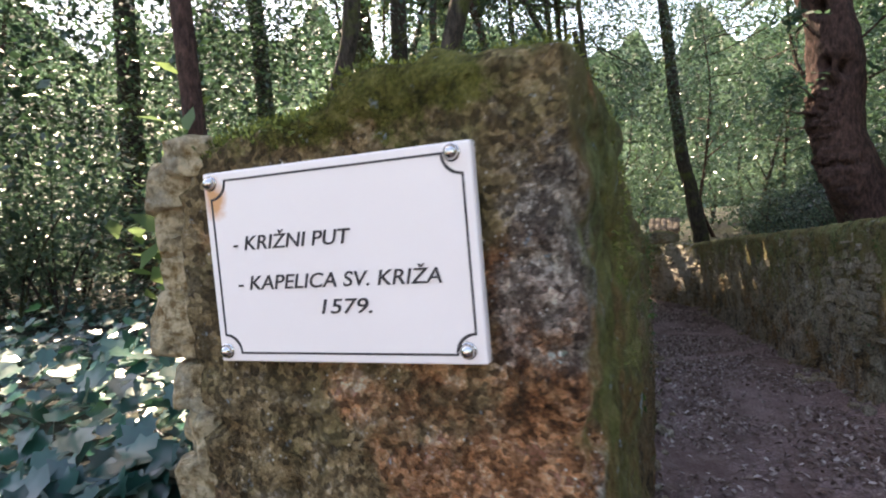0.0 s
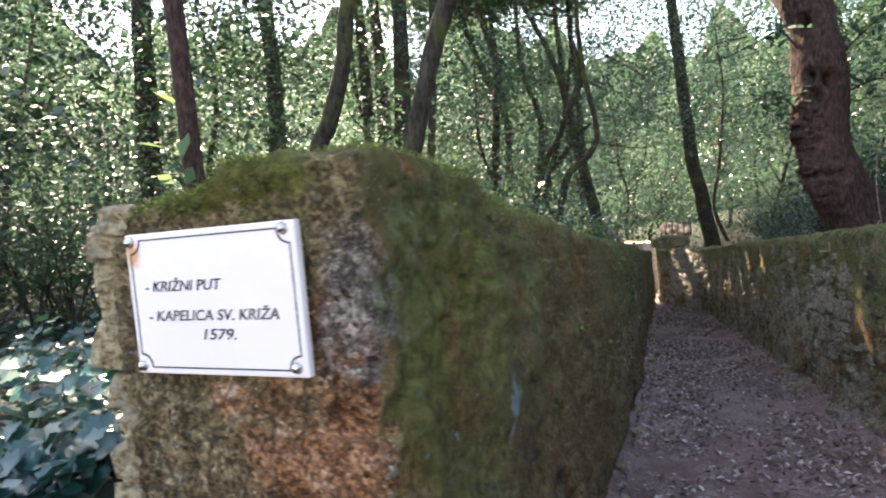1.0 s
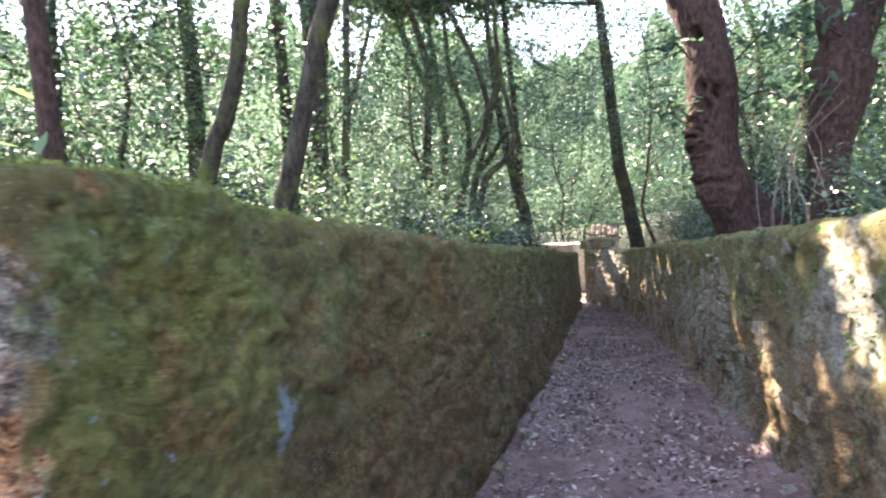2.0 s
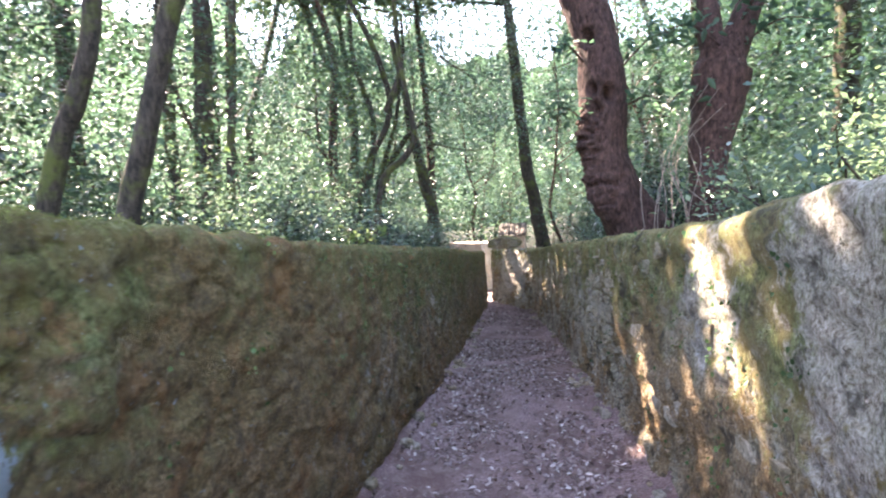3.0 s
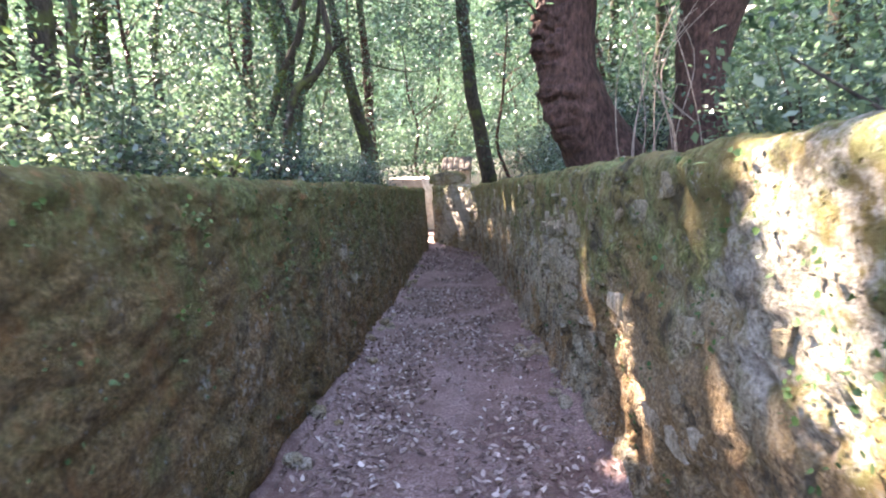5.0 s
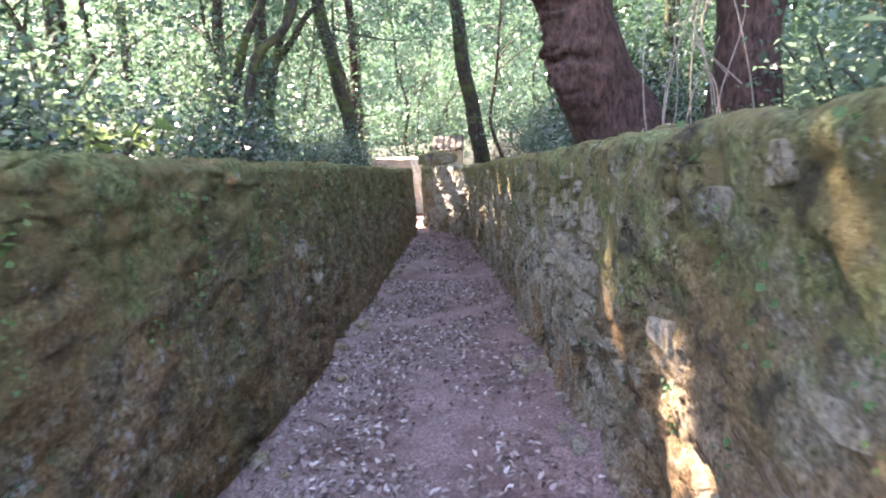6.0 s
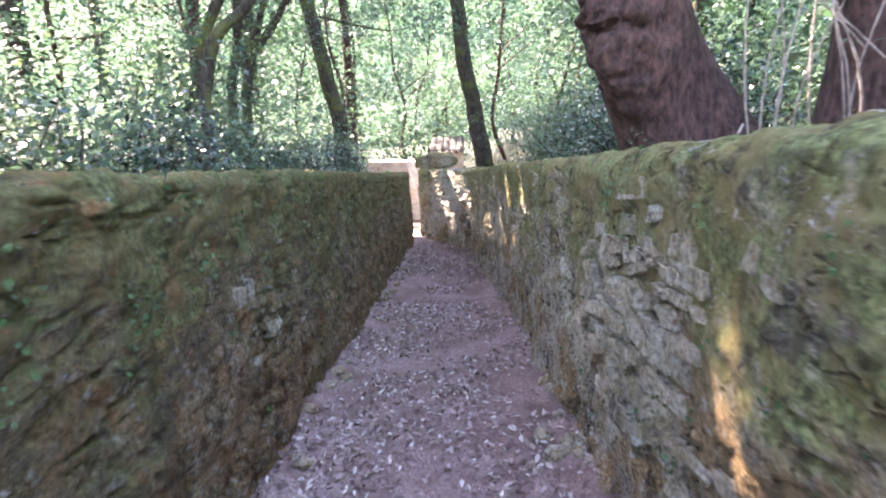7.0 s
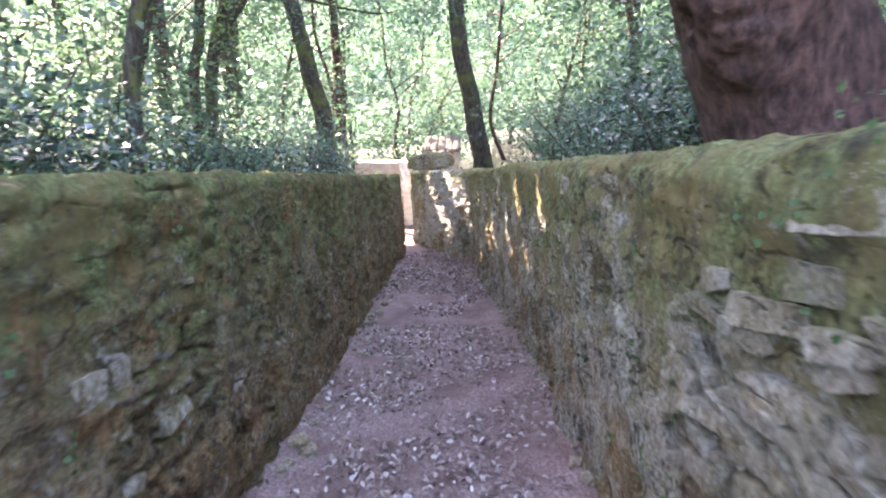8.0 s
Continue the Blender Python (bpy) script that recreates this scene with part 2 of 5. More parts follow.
    dots = m.math("MULTIPLY", m.ramp(m.voronoi(75), (0.1, 1.0), (0.2, 0.0)), m.ramp(m.noise(8, 4, 0.7), (0.5, 0.0), (0.58, 1.0)))
    c = m.mix(m.math("MULTIPLY", dots, 0.8), c, (0.52, 0.5, 0.43))
    h = m.math("SUBTRACT", h, m.math("MULTIPLY", crev, 1.6))
    m.finish(c, 0.95, m.bump(h, 1.0, 0.026))
    m.bsdf.inputs["Specular IOR Level"].default_value = 0.25
    return m


def leaf_material(name, dark, light, trans=0.5, gloss=0.35, tint=(0.2, 0.27, 0.13)):
    m = Nodes(name)
    rnd = m.geo.outputs["Random Per Island"]
    c = m.ramp(rnd, (0.0, dark), (0.6, tuple((a + b) / 2 for a, b in zip(dark, light))), (1.0, light))
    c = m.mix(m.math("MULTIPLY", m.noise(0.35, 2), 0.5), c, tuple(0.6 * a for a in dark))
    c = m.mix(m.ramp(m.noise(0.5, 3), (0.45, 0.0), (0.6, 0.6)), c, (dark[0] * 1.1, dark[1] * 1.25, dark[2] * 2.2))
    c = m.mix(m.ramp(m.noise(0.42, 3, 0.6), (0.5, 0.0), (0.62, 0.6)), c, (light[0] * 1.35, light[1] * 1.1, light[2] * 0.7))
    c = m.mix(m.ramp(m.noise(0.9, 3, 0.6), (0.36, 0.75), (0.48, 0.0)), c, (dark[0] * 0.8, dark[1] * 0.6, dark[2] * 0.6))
    m.finish(c, gloss)
    m.bsdf.inputs["Specular IOR Level"].default_value = 0.7 if gloss < 0.3 else 0.35
    tr = m.node("ShaderNodeBsdfTranslucent", Color=m.mix(0.5, c, tint, "MIX"))
    mx = m.node("ShaderNodeMixShader", Fac=trans)
    m.t.links.new(m.bsdf.outputs[0], mx.inputs[1])
    m.t.links.new(tr.outputs[0], mx.inputs[2])
    m.t.links.new(mx.outputs[0], m.out.inputs[0])
    return m.mat


def bark_material(name, dark, light, moss=0.0, stretch=0.25, deep=0.02):
    m = Nodes(name)
    v = m.scaled(1, 1, stretch)
    fur = m.noise(34, 5, 0.7, v)
    c = m.ramp(fur, (0.38, dark), (0.53, light), (0.66, tuple(min(1, 1.7 * a) for a in light)))
    c = m.mix(m.ramp(m.noise(5, 5, 0.7), (0.56, 0.0), (0.68, 0.5)), c, tuple(1.9 * a for a in light))
    if moss:
        c = m.mix(m.ramp(m.noise(4, 4, 0.65), (0.62 - 0.25 * moss, 0.0), (0.75 - 0.2 * moss, 0.8)), c, (0.075, 0.09, 0.02))
    m.finish(c, 0.88, m.bump(m.math("ADD", fur, m.math("MULTIPLY", m.noise(9, 4), 0.8)), 0.9, deep))
    m.bsdf.inputs["Specular IOR Level"].default_value = 0.3
    return m.mat


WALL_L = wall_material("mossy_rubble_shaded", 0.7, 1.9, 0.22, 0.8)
# blue-white paint mark on the shaded wall
c0 = WALL_L.bsdf.inputs["Base Color"].links[0].from_socket
# rusty run-off on the wall end
front = WALL_L.math("MULTIPLY", WALL_L.ramp(WALL_L.math("MULTIPLY", WALL_L.axis("Y", WALL_L.geo.outputs["Normal"]), -1.0), (0.25, 0.0), (0.6, 1.0)), WALL_L.ramp(WALL_L.axis("Y"), (0.72, 1.0), (0.85, 0.0)))
grit = WALL_L.mix(0.6, WALL_L.noise(200, 5, 0.72), WALL_L.noise(27, 7, 0.7))
soil = WALL_L.ramp(grit, (0.38, (0.05, 0.031, 0.015)), (0.48, (0.19, 0.127, 0.064)), (0.56, (0.36, 0.26, 0.145)), (0.64, (0.64, 0.54, 0.41)))
c0 = WALL_L.mix(WALL_L.math("MULTIPLY", front, WALL_L.ramp(WALL_L.noise(6, 5, 0.7), (0.36, 0.45), (0.56, 1.0))), c0, soil)
run = WALL_L.math("ADD", WALL_L.near((-0.19, 0.56, 1.52), (0.24, 0.25, 0.42)), WALL_L.math("MULTIPLY", WALL_L.math("SUBTRACT", WALL_L.noise(11, 5, 0.65), 0.5), 2.0))
rusty = WALL_L.ramp(grit, (0.4, (0.07, 0.026, 0.012)), (0.48, (0.36, 0.15, 0.065)), (0.55, (0.58, 0.3, 0.165)), (0.62, (0.78, 0.55, 0.41)))
c0 = WALL_L.mix(WALL_L.math("MULTIPLY", WALL_L.ramp(run, (0.2, 0.0), (0.5, 1.0)), 0.9), c0, rusty)
chalk = WALL_L.math("ADD", WALL_L.near((-0.13, 0.56, 1.84), (0.1, 0.2, 0.2)), WALL_L.math("MULTIPLY", WALL_L.math("SUBTRACT", WALL_L.noise(16, 6, 0.7), 0.5), 2.2))
c0 = WALL_L.mix(WALL_L.math("MULTIPLY", WALL_L.ramp(chalk, (0.3, 0.0), (0.55, 1.0)), 0.75), c0, WALL_L.ramp(grit, (0.42, (0.07, 0.055, 0.05)), (0.5, (0.22, 0.185, 0.165)), (0.58, (0.6, 0.55, 0.5))))
pale_edge = WALL_L.math("ADD", WALL_L.near((-0.085, 0.57, 1.62), (0.025, 0.08, 0.12)), WALL_L.math("MULTIPLY", WALL_L.math("SUBTRACT", WALL_L.noise(40, 5, 0.7), 0.5), 1.6))
c0 = WALL_L.mix(WALL_L.math("MULTIPLY", WALL_L.ramp(pale_edge, (0.3, 0.0), (0.5, 1.0)), 0.8), c0, WALL_L.ramp(grit, (0.42, (0.28, 0.24, 0.2)), (0.58, (0.66, 0.62, 0.55))))
crust = WALL_L.math("ADD", WALL_L.near((-0.125, 0.56, 1.745), (0.022, 0.05, 0.022)), WALL_L.math("MULTIPLY", WALL_L.math("SUBTRACT", WALL_L.noise(70, 4, 0.7), 0.5), 1.5))
c0 = WALL_L.mix(WALL_L.ramp(crust, (0.4, 0.0), (0.5, 0.9)), c0, (0.55, 0.64, 0.6))
flecks = WALL_L.math("MULTIPLY", front, WALL_L.math("MULTIPLY", WALL_L.ramp(WALL_L.voronoi(110), (0.14, 1.0), (0.22, 0.0)), WALL_L.ramp(WALL_L.noise(14, 4, 0.7), (0.48, 0.0), (0.56, 1.0))))
c0 = WALL_L.mix(WALL_L.math("MULTIPLY", flecks, 0.85), c0, (0.6, 0.56, 0.5))
grains = WALL_L.ramp(WALL_L.voronoi(125, "F1", None, "Color"), (0.2, 0.16), (0.5, 0.45), (0.8, 0.95))
c0 = WALL_L.mix(WALL_L.math("MULTIPLY", front, 0.8), c0, WALL_L.mix(1.0, c0, grains, "OVERLAY"))
brow = WALL_L.math("ADD", WALL_L.near((-0.35, 0.57, 2.04), (0.34, 0.2, 0.09)), WALL_L.math("MULTIPLY", WALL_L.math("SUBTRACT", WALL_L.noise(15, 5, 0.7), 0.5), 2.4))
c0 = WALL_L.mix(WALL_L.math("MULTIPLY", WALL_L.ramp(brow, (0.35, 0.0), (0.6, 1.0)), 0.85), c0, WALL_L.ramp(grit, (0.42, (0.03, 0.034, 0.006)), (0.5, (0.11, 0.12, 0.02)), (0.58, (0.22, 0.22, 0.05))))
film = WALL_L.math("ADD", WALL_L.near((-0.2, 2.5, 1.25), (1.0, 2.4, 0.95)), WALL_L.math("MULTIPLY", WALL_L.math("SUBTRACT", WALL_L.noise(2.4, 5, 0.65), 0.5), 2.0))
umber = WALL_L.ramp(WALL_L.noise(70, 5, 0.7), (0.36, (0.055, 0.032, 0.015)), (0.5, (0.205, 0.127, 0.057)), (0.64, (0.4, 0.27, 0.14)))
c0 = WALL_L.mix(WALL_L.math("MULTIPLY", WALL_L.ramp(film, (0.34, 0.0), (0.62, 1.0)), 0.65), c0, umber)
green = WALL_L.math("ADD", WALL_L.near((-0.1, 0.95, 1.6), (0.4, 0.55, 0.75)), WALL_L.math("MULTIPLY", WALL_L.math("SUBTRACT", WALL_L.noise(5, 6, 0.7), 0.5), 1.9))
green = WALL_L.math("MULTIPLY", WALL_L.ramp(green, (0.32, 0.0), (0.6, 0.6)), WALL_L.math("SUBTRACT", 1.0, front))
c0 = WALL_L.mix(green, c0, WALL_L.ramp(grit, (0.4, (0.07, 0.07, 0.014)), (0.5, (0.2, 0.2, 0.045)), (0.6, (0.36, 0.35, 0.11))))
dark_mottle = WALL_L.math("MULTIPLY", WALL_L.ramp(WALL_L.noise(5.6, 6, 0.72), (0.54, 0.0), (0.63, 1.0)), WALL_L.ramp(grit, (0.42, 0.75), (0.6, 0.2)))
c0 = WALL_L.mix(WALL_L.math("MULTIPLY", dark_mottle, WALL_L.math("SUBTRACT", 1.0, front)), c0, (0.042, 0.037, 0.03))
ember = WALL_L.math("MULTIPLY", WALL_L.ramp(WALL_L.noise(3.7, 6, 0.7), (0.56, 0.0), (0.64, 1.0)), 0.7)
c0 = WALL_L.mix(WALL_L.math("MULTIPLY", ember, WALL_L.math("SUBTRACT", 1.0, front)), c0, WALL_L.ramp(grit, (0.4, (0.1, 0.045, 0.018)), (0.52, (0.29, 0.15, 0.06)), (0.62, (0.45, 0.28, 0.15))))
mark = WALL_L.math("ADD", WALL_L.near((-0.12, 1.2, 1.5), (0.12, 0.055, 0.13)), WALL_L.math("MULTIPLY", WALL_L.math("SUBTRACT", WALL_L.noise(30, 5, 0.7), 0.5), 2.6))
WALL_L.put(WALL_L.bsdf.inputs["Base Color"], WALL_L.mix(WALL_L.math("MULTIPLY", WALL_L.ramp(mark, (0.38, 0.0), (0.5, 1.0)), 0.75), c0, (0.36, 0.45, 0.52)))
old_normal = WALL_L.bsdf.inputs["Normal"].links[0].from_socket
WALL_L.put(WALL_L.bsdf.inputs["Normal"], WALL_L.bump(WALL_L.math("SUBTRACT", grit, WALL_L.math("MULTIPLY", WALL_L.ramp(WALL_L.voronoi(60), (0.08, 1.0), (0.2, 0.0)), 0.3)), 1.0, 0.035, old_normal))
WALL_L = WALL_L.mat
# right wall: its pale patches also make up for missing light
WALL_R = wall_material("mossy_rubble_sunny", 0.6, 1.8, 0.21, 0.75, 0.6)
c0 = WALL_R.bsdf.inputs["Base Color"].links[0].from_socket
# pale grey stone at the sunlit spots, sun brightness painted into the colour
for centre, radii in (((1.55, 3.08, 1.42), (0.35, 0.42, 0.5)), ((1.65, 2.0, 1.6), (0.5, 0.6, 0.9)), ((-0.2, 14.0, 0.3), (0.9, 1.2, 0.9))):
    sun_pale = WALL_R.math("ADD", WALL_R.near(centre, radii), WALL_R.math("MULTIPLY", WALL_R.math("SUBTRACT", WALL_R.noise(8, 6, 0.7), 0.5), 2.4))
    c0 = WALL_R.mix(WALL_R.math("MULTIPLY", WALL_R.ramp(sun_pale, (0.3, 0.0), (0.5, 1.0)), 0.65), c0, WALL_R.ramp(WALL_R.noise(60, 5, 0.7), (0.36, (0.13, 0.11, 0.1)), (0.5, (0.44, 0.41, 0.37)), (0.62, (0.66, 0.63, 0.58))))
film = WALL_R.math("ADD", WALL_R.near((1.4, 3.9, 0.75), (0.9, 2.4, 0.8)), WALL_R.math("MULTIPLY", WALL_R.math("SUBTRACT", WALL_R.noise(2.8, 6, 0.7), 0.5), 2.2))
c0 = WALL_R.mix(WALL_R.math("MULTIPLY", WALL_R.ramp(film, (0.34, 0.0), (0.6, 1.0)), 0.65), c0, WALL_R.ramp(WALL_R.noise(60, 5, 0.7), (0.36, (0.07, 0.042, 0.02)), (0.5, (0.25, 0.16, 0.08)), (0.64, (0.45, 0.32, 0.18))))
dark_mottle = WALL_R.math("MULTIPLY", WALL_R.ramp(WALL_R.noise(6.2, 6, 0.72), (0.54, 0.0), (0.63, 1.0)), 0.75)
c0 = WALL_R.mix(dark_mottle, c0, (0.05, 0.045, 0.036))
WALL_R.put(WALL_R.bsdf.inputs["Base Color"], c0)
WALL_R = WALL_R.mat
STONE = wall_material("pale_wall_stone", 0.9, 2.0, 0.02, 0.2)
c0 = STONE.bsdf.inputs["Base Color"].links[0].from_socket
each = STONE.t.nodes.new("ShaderNodeObjectInfo").outputs["Random"]
clean = STONE.ramp(STONE.noise(45, 5, 0.7), (0.36, (0.22, 0.2, 0.17)), (0.58, (0.66, 0.62, 0.55)))
clean = STONE.mix(each, clean, (0.7, 0.62, 0.5), "MULTIPLY")
STONE.put(STONE.bsdf.inputs["Base Color"], STONE.mix(STONE.math("MULTIPLY", STONE.ramp(STONE.noise(7, 5, 0.7), (0.42, 0.95), (0.58, 0.3)), STONE.ramp(each, (0.0, 0.35), (0.5, 1.0))), c0, clean))
STONE = STONE.mat
OCHRE = wall_material("ochre_rubble", 3.0, 4.0, -0.2, 0.5, 0.8)
c0 = OCHRE.bsdf.inputs["Base Color"].links[0].from_socket
OCHRE.put(OCHRE.bsdf.inputs["Base Color"], OCHRE.mix(OCHRE.ramp(OCHRE.noise(22, 5, 0.7), (0.38, 0.3), (0.52, 0.95)), c0, OCHRE.ramp(OCHRE.noise(70, 4, 0.7), (0.38, (0.3, 0.19, 0.085)), (0.56, (0.76, 0.62, 0.4)))))
OCHRE = OCHRE.mat

m = Nodes("path_dirt")
g = m.noise(60, 6, 0.7)
c = m.ramp(g, (0.34, (0.085, 0.052, 0.05)), (0.5, (0.255, 0.17, 0.165)), (0.66, (0.44, 0.335, 0.32)))
c = m.mix(m.ramp(m.noise(3.0, 4, 0.6), (0.4, 0.0), (0.65, 0.8)), c, (0.13, 0.072, 0.062))
c = m.mix(m.ramp(m.noise(7.0, 5, 0.7), (0.55, 0.0), (0.68, 0.45)), c, (0.3, 0.235, 0.215))
c = m.mix(m.ramp(m.voronoi(42), (0.1, 0.55), (0.25, 0.0)), c, (0.3, 0.26, 0.24))
DIRT = m.finish(c, 0.95, m.bump(m.math("ADD", g, m.noise(14, 4)), 0.8, 0.02))

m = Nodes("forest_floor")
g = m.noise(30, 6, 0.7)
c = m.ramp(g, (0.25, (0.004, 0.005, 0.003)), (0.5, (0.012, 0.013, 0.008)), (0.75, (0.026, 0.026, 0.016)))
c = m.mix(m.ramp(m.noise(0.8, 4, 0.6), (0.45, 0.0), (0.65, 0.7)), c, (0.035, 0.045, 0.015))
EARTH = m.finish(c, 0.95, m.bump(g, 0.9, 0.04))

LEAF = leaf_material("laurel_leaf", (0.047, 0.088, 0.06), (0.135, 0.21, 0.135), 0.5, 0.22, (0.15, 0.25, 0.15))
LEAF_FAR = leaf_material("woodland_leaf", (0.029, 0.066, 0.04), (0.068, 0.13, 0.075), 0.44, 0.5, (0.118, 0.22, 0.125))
# darker copy of the woodland leaf, with shade put into its colour
LEAF_DEEP = leaf_material("shade_toned_leaf", (0.016, 0.042, 0.026), (0.048, 0.095, 0.058), 0.3, 0.28, (0.06, 0.14, 0.06))
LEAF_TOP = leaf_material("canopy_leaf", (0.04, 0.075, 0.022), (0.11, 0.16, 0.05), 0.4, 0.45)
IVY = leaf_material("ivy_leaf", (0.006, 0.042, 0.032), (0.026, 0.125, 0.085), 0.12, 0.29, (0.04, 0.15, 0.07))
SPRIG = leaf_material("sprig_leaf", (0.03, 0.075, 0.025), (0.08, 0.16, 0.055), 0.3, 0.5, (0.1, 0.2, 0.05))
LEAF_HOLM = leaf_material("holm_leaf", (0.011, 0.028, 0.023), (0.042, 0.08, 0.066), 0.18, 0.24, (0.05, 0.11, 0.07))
BARK_DARK = bark_material("dark_bark", (0.02, 0.0095, 0.0075), (0.062, 0.032, 0.026), 0.0, 0.4, 0.03)
BARK_GREY = bark_material("grey_bark", (0.011, 0.0085, 0.0065), (0.042, 0.033, 0.026), 0.5)


# ---------------------------------------------------------------- plan
FLOOR = [(-30, 1.2), (-6, 0.95), (-2, 0.68), (0, 0.5), (4.5, 0.13), (6.8, -0.03), (8.3, -0.23), (10.2, -0.45), (12.5, -0.57), (15, -0.6), (40, -0.6)]
INNER_L = [(0.5, -0.09), (1.2, -0.11), (2.2, -0.18), (3.6, -0.23), (4.3, -0.27), (6.2, -0.37), (8, -0.52), (10, -0.69), (12, -0.81), (14.3, -0.88)]
TOP_L = [(0.5, 2.05), (0.9, 2.04), (1.3, 1.98), (2.1, 1.89), (3.2, 1.77), (4.0, 1.69), (4.6, 1.62), (5.8, 1.51), (7, 1.41), (9.4, 1.18), (12, 0.9), (14.5, 0.69)]
INNER_R = [(-4, 2.2), (0, 1.78), (2, 1.63), (3.1, 1.54), (3.5, 1.47), (5.3, 1.27), (5.8, 1.18), (7, 1.05), (8.25, 0.94), (9.5, 0.84), (11, 0.6), (12, 0.42), (13.45, 0.22)]
TOP_R = [(-4, 2.1), (0, 2.0), (1.9, 1.95), (2.3, 1.89), (2.85, 1.81), (3.4, 1.73), (4.3, 1.66), (5.6, 1.53), (6.25, 1.46), (8.2, 1.28), (10.7, 1.06), (13.3, 0.78)]


def floor_z(y):
    return line(np.asarray(y, float), FLOOR, 0.5)


def inner_l(y):
    return line(np.asarray(y, float), INNER_L, 0.3)


def inner_r(y):
    return line(np.asarray(y, float), INNER_R, 0.3)


def step(x, a, b):
    t = np.clip((x - a) / (b - a), 0, 1)
    return t * t * (3 - 2 * t)


def ground_z(x, y):
    """Height of the forest floor: a sunken path with banks behind both walls."""
    x, y = np.asarray(x, float), np.asarray(y, float)
    f = floor_z(y)
    xl, xr = inner_l(np.clip(y, 0.5, 14.3)), inner_r(np.clip(y, -4, 13.4))
    far = np.hypot(x, y - 5)
    p = np.stack([x, y, 0 * x], -1).reshape(-1, 3)
    rolling = (vnoise(p, 0.12, 3) * 0.35 + vnoise(p, 0.6, 4) * 0.06).reshape(x.shape)
    out = step(far, 3, 25)
    left = step(xl - 0.12 - x, 0.0, 0.3) * (0.9 + 0.03 * np.clip(xl - x, 0, 8)) * (1 - step(y, 13.2, 14.2)) * step(y, -2.5, 0.9)
    right = step(x - xr - 0.1, 0.0, 0.3) * (1.22 + 0.05 * np.clip(x - xr, 0, 12)) * (1 - 0.35 * step(y, 11, 20)) * step(y, -8, -3)
    return f - 0.03 + left + right + rolling * out


def wall(name, plan, tops, thick, side, ends, material, label, damp=None, parts=(12, 0.03), sunk=0.004):
    """A rubble wall along a plan curve, with rounded coping and a bulging face. side: +1 builds to the right of the curve."""
    pts = np.asarray(plan, float)
    seg = np.hypot(*np.diff(pts, axis=0).T)
    s_at = np.concatenate([[0], np.cumsum(seg)])
    length = s_at[-1]
    stops, s = [0.0], 0.0
    fine, coarse = parts
    while s < length:
        s += fine / 1000 if s < 0.3 else fine / 600 if s < 0.9 else coarse
        stops.append(min(s, length))
    S = np.array(stops)
    D = np.linspace(0, thick, 1 + int(thick / (0.008 if fine < 20 else 0.03)))
    H = np.concatenate([np.linspace(0, 0.5, 42, endpoint=False), np.linspace(0.5, 1, 115)]) if fine < 20 else np.linspace(0, 1, 98)

    def plan_at(v):
        return np.stack([np.interp(v, s_at, pts[:, 0]), np.interp(v, s_at, pts[:, 1])], -1)

    def to_world(sv, dv, hv):
        c = plan_at(sv)
        t = unit(plan_at(np.clip(sv + 0.2, 0, length)) - plan_at(np.clip(sv - 0.2, 0, length)))
        n = np.stack([t[:, 1], -t[:, 0]], -1) * side
        top, base = tops(c), floor_z(c[:, 1]) - 0.12
        rad = 0.022 + 0.043 * step(sv, 0.2, 0.9) if ends[0] else 0.07 + 0 * sv
        if ends[0]:
            top = top + (0.012 - 0.034 * step(dv, 0.235, 0.275) - 0.02 * step(dv, 0.28, 0.5)) * (1 - step(sv, 0.25, 0.6))
        z = base + hv * (top - base)
        lo_s, hi_s = (0.05 if ends[0] else 0), length - (0.05 if ends[1] else 0)
        qs, qd, qz = np.clip(sv, lo_s, hi_s), np.minimum(np.maximum(dv, rad), thick - rad), np.minimum(z, top - rad)
        ks, kd, kz = (sv - qs) / 0.05 * rad, dv - qd, z - qz
        ln = np.sqrt(ks ** 2 + kd ** 2 + kz ** 2) + 1e-9
        ks, kd, kz = ks / ln, kd / ln, kz / ln
        ss, dd, zz = qs + ks * 0.05, qd + kd * rad, qz + kz * rad
        c = plan_at(ss)
        xy = c + n * dd[:, None]
        nor = np.concatenate([t * ks[:, None] + n * kd[:, None], kz[:, None]], -1)
        return np.concatenate([xy, zz[:, None]], -1), nor, (zz - base) / (top - base)

    pieces = []
    for grid, flip in ((np.meshgrid(S, [0.0], H, indexing="ij"), side < 0), (np.meshgrid(S[::4], [thick], H[::4], indexing="ij"), side > 0),
                       (np.meshgrid(S, D, [1.0], indexing="ij"), side > 0), (np.meshgrid([0.0], D, H, indexing="ij"), side > 0),
                       (np.meshgrid([length], D, H, indexing="ij"), side < 0)):
        dims = [k for k in grid[0].shape if k > 1]
        p, nor, hh = to_world(*(a.ravel() for a in grid))
        joint, who = cells(p * np.array([1, 1, 1.5]), 5.0, 40)
        lump = (who - 0.5) * 0.032 + np.minimum(joint, 0.35) / 0.35 * 0.03
        disp = lump * np.clip(0.2 + 0.55 * vnoise(p, 0.9, 11), 0.04, 0.7) + fbm(p, 2.2, 3, 5) * 0.016 + fbm(p * np.array([1, 0.75, 1.2]), 13, 3, 23) * 0.012
        # gaps where the mortar has dropped out of the bed joints
        split, _ = cells(p * np.array([1, 0.8, 2.0]) + fbm(p, 7, 2, 71)[:, None] * 0.05, 6.0, 77)
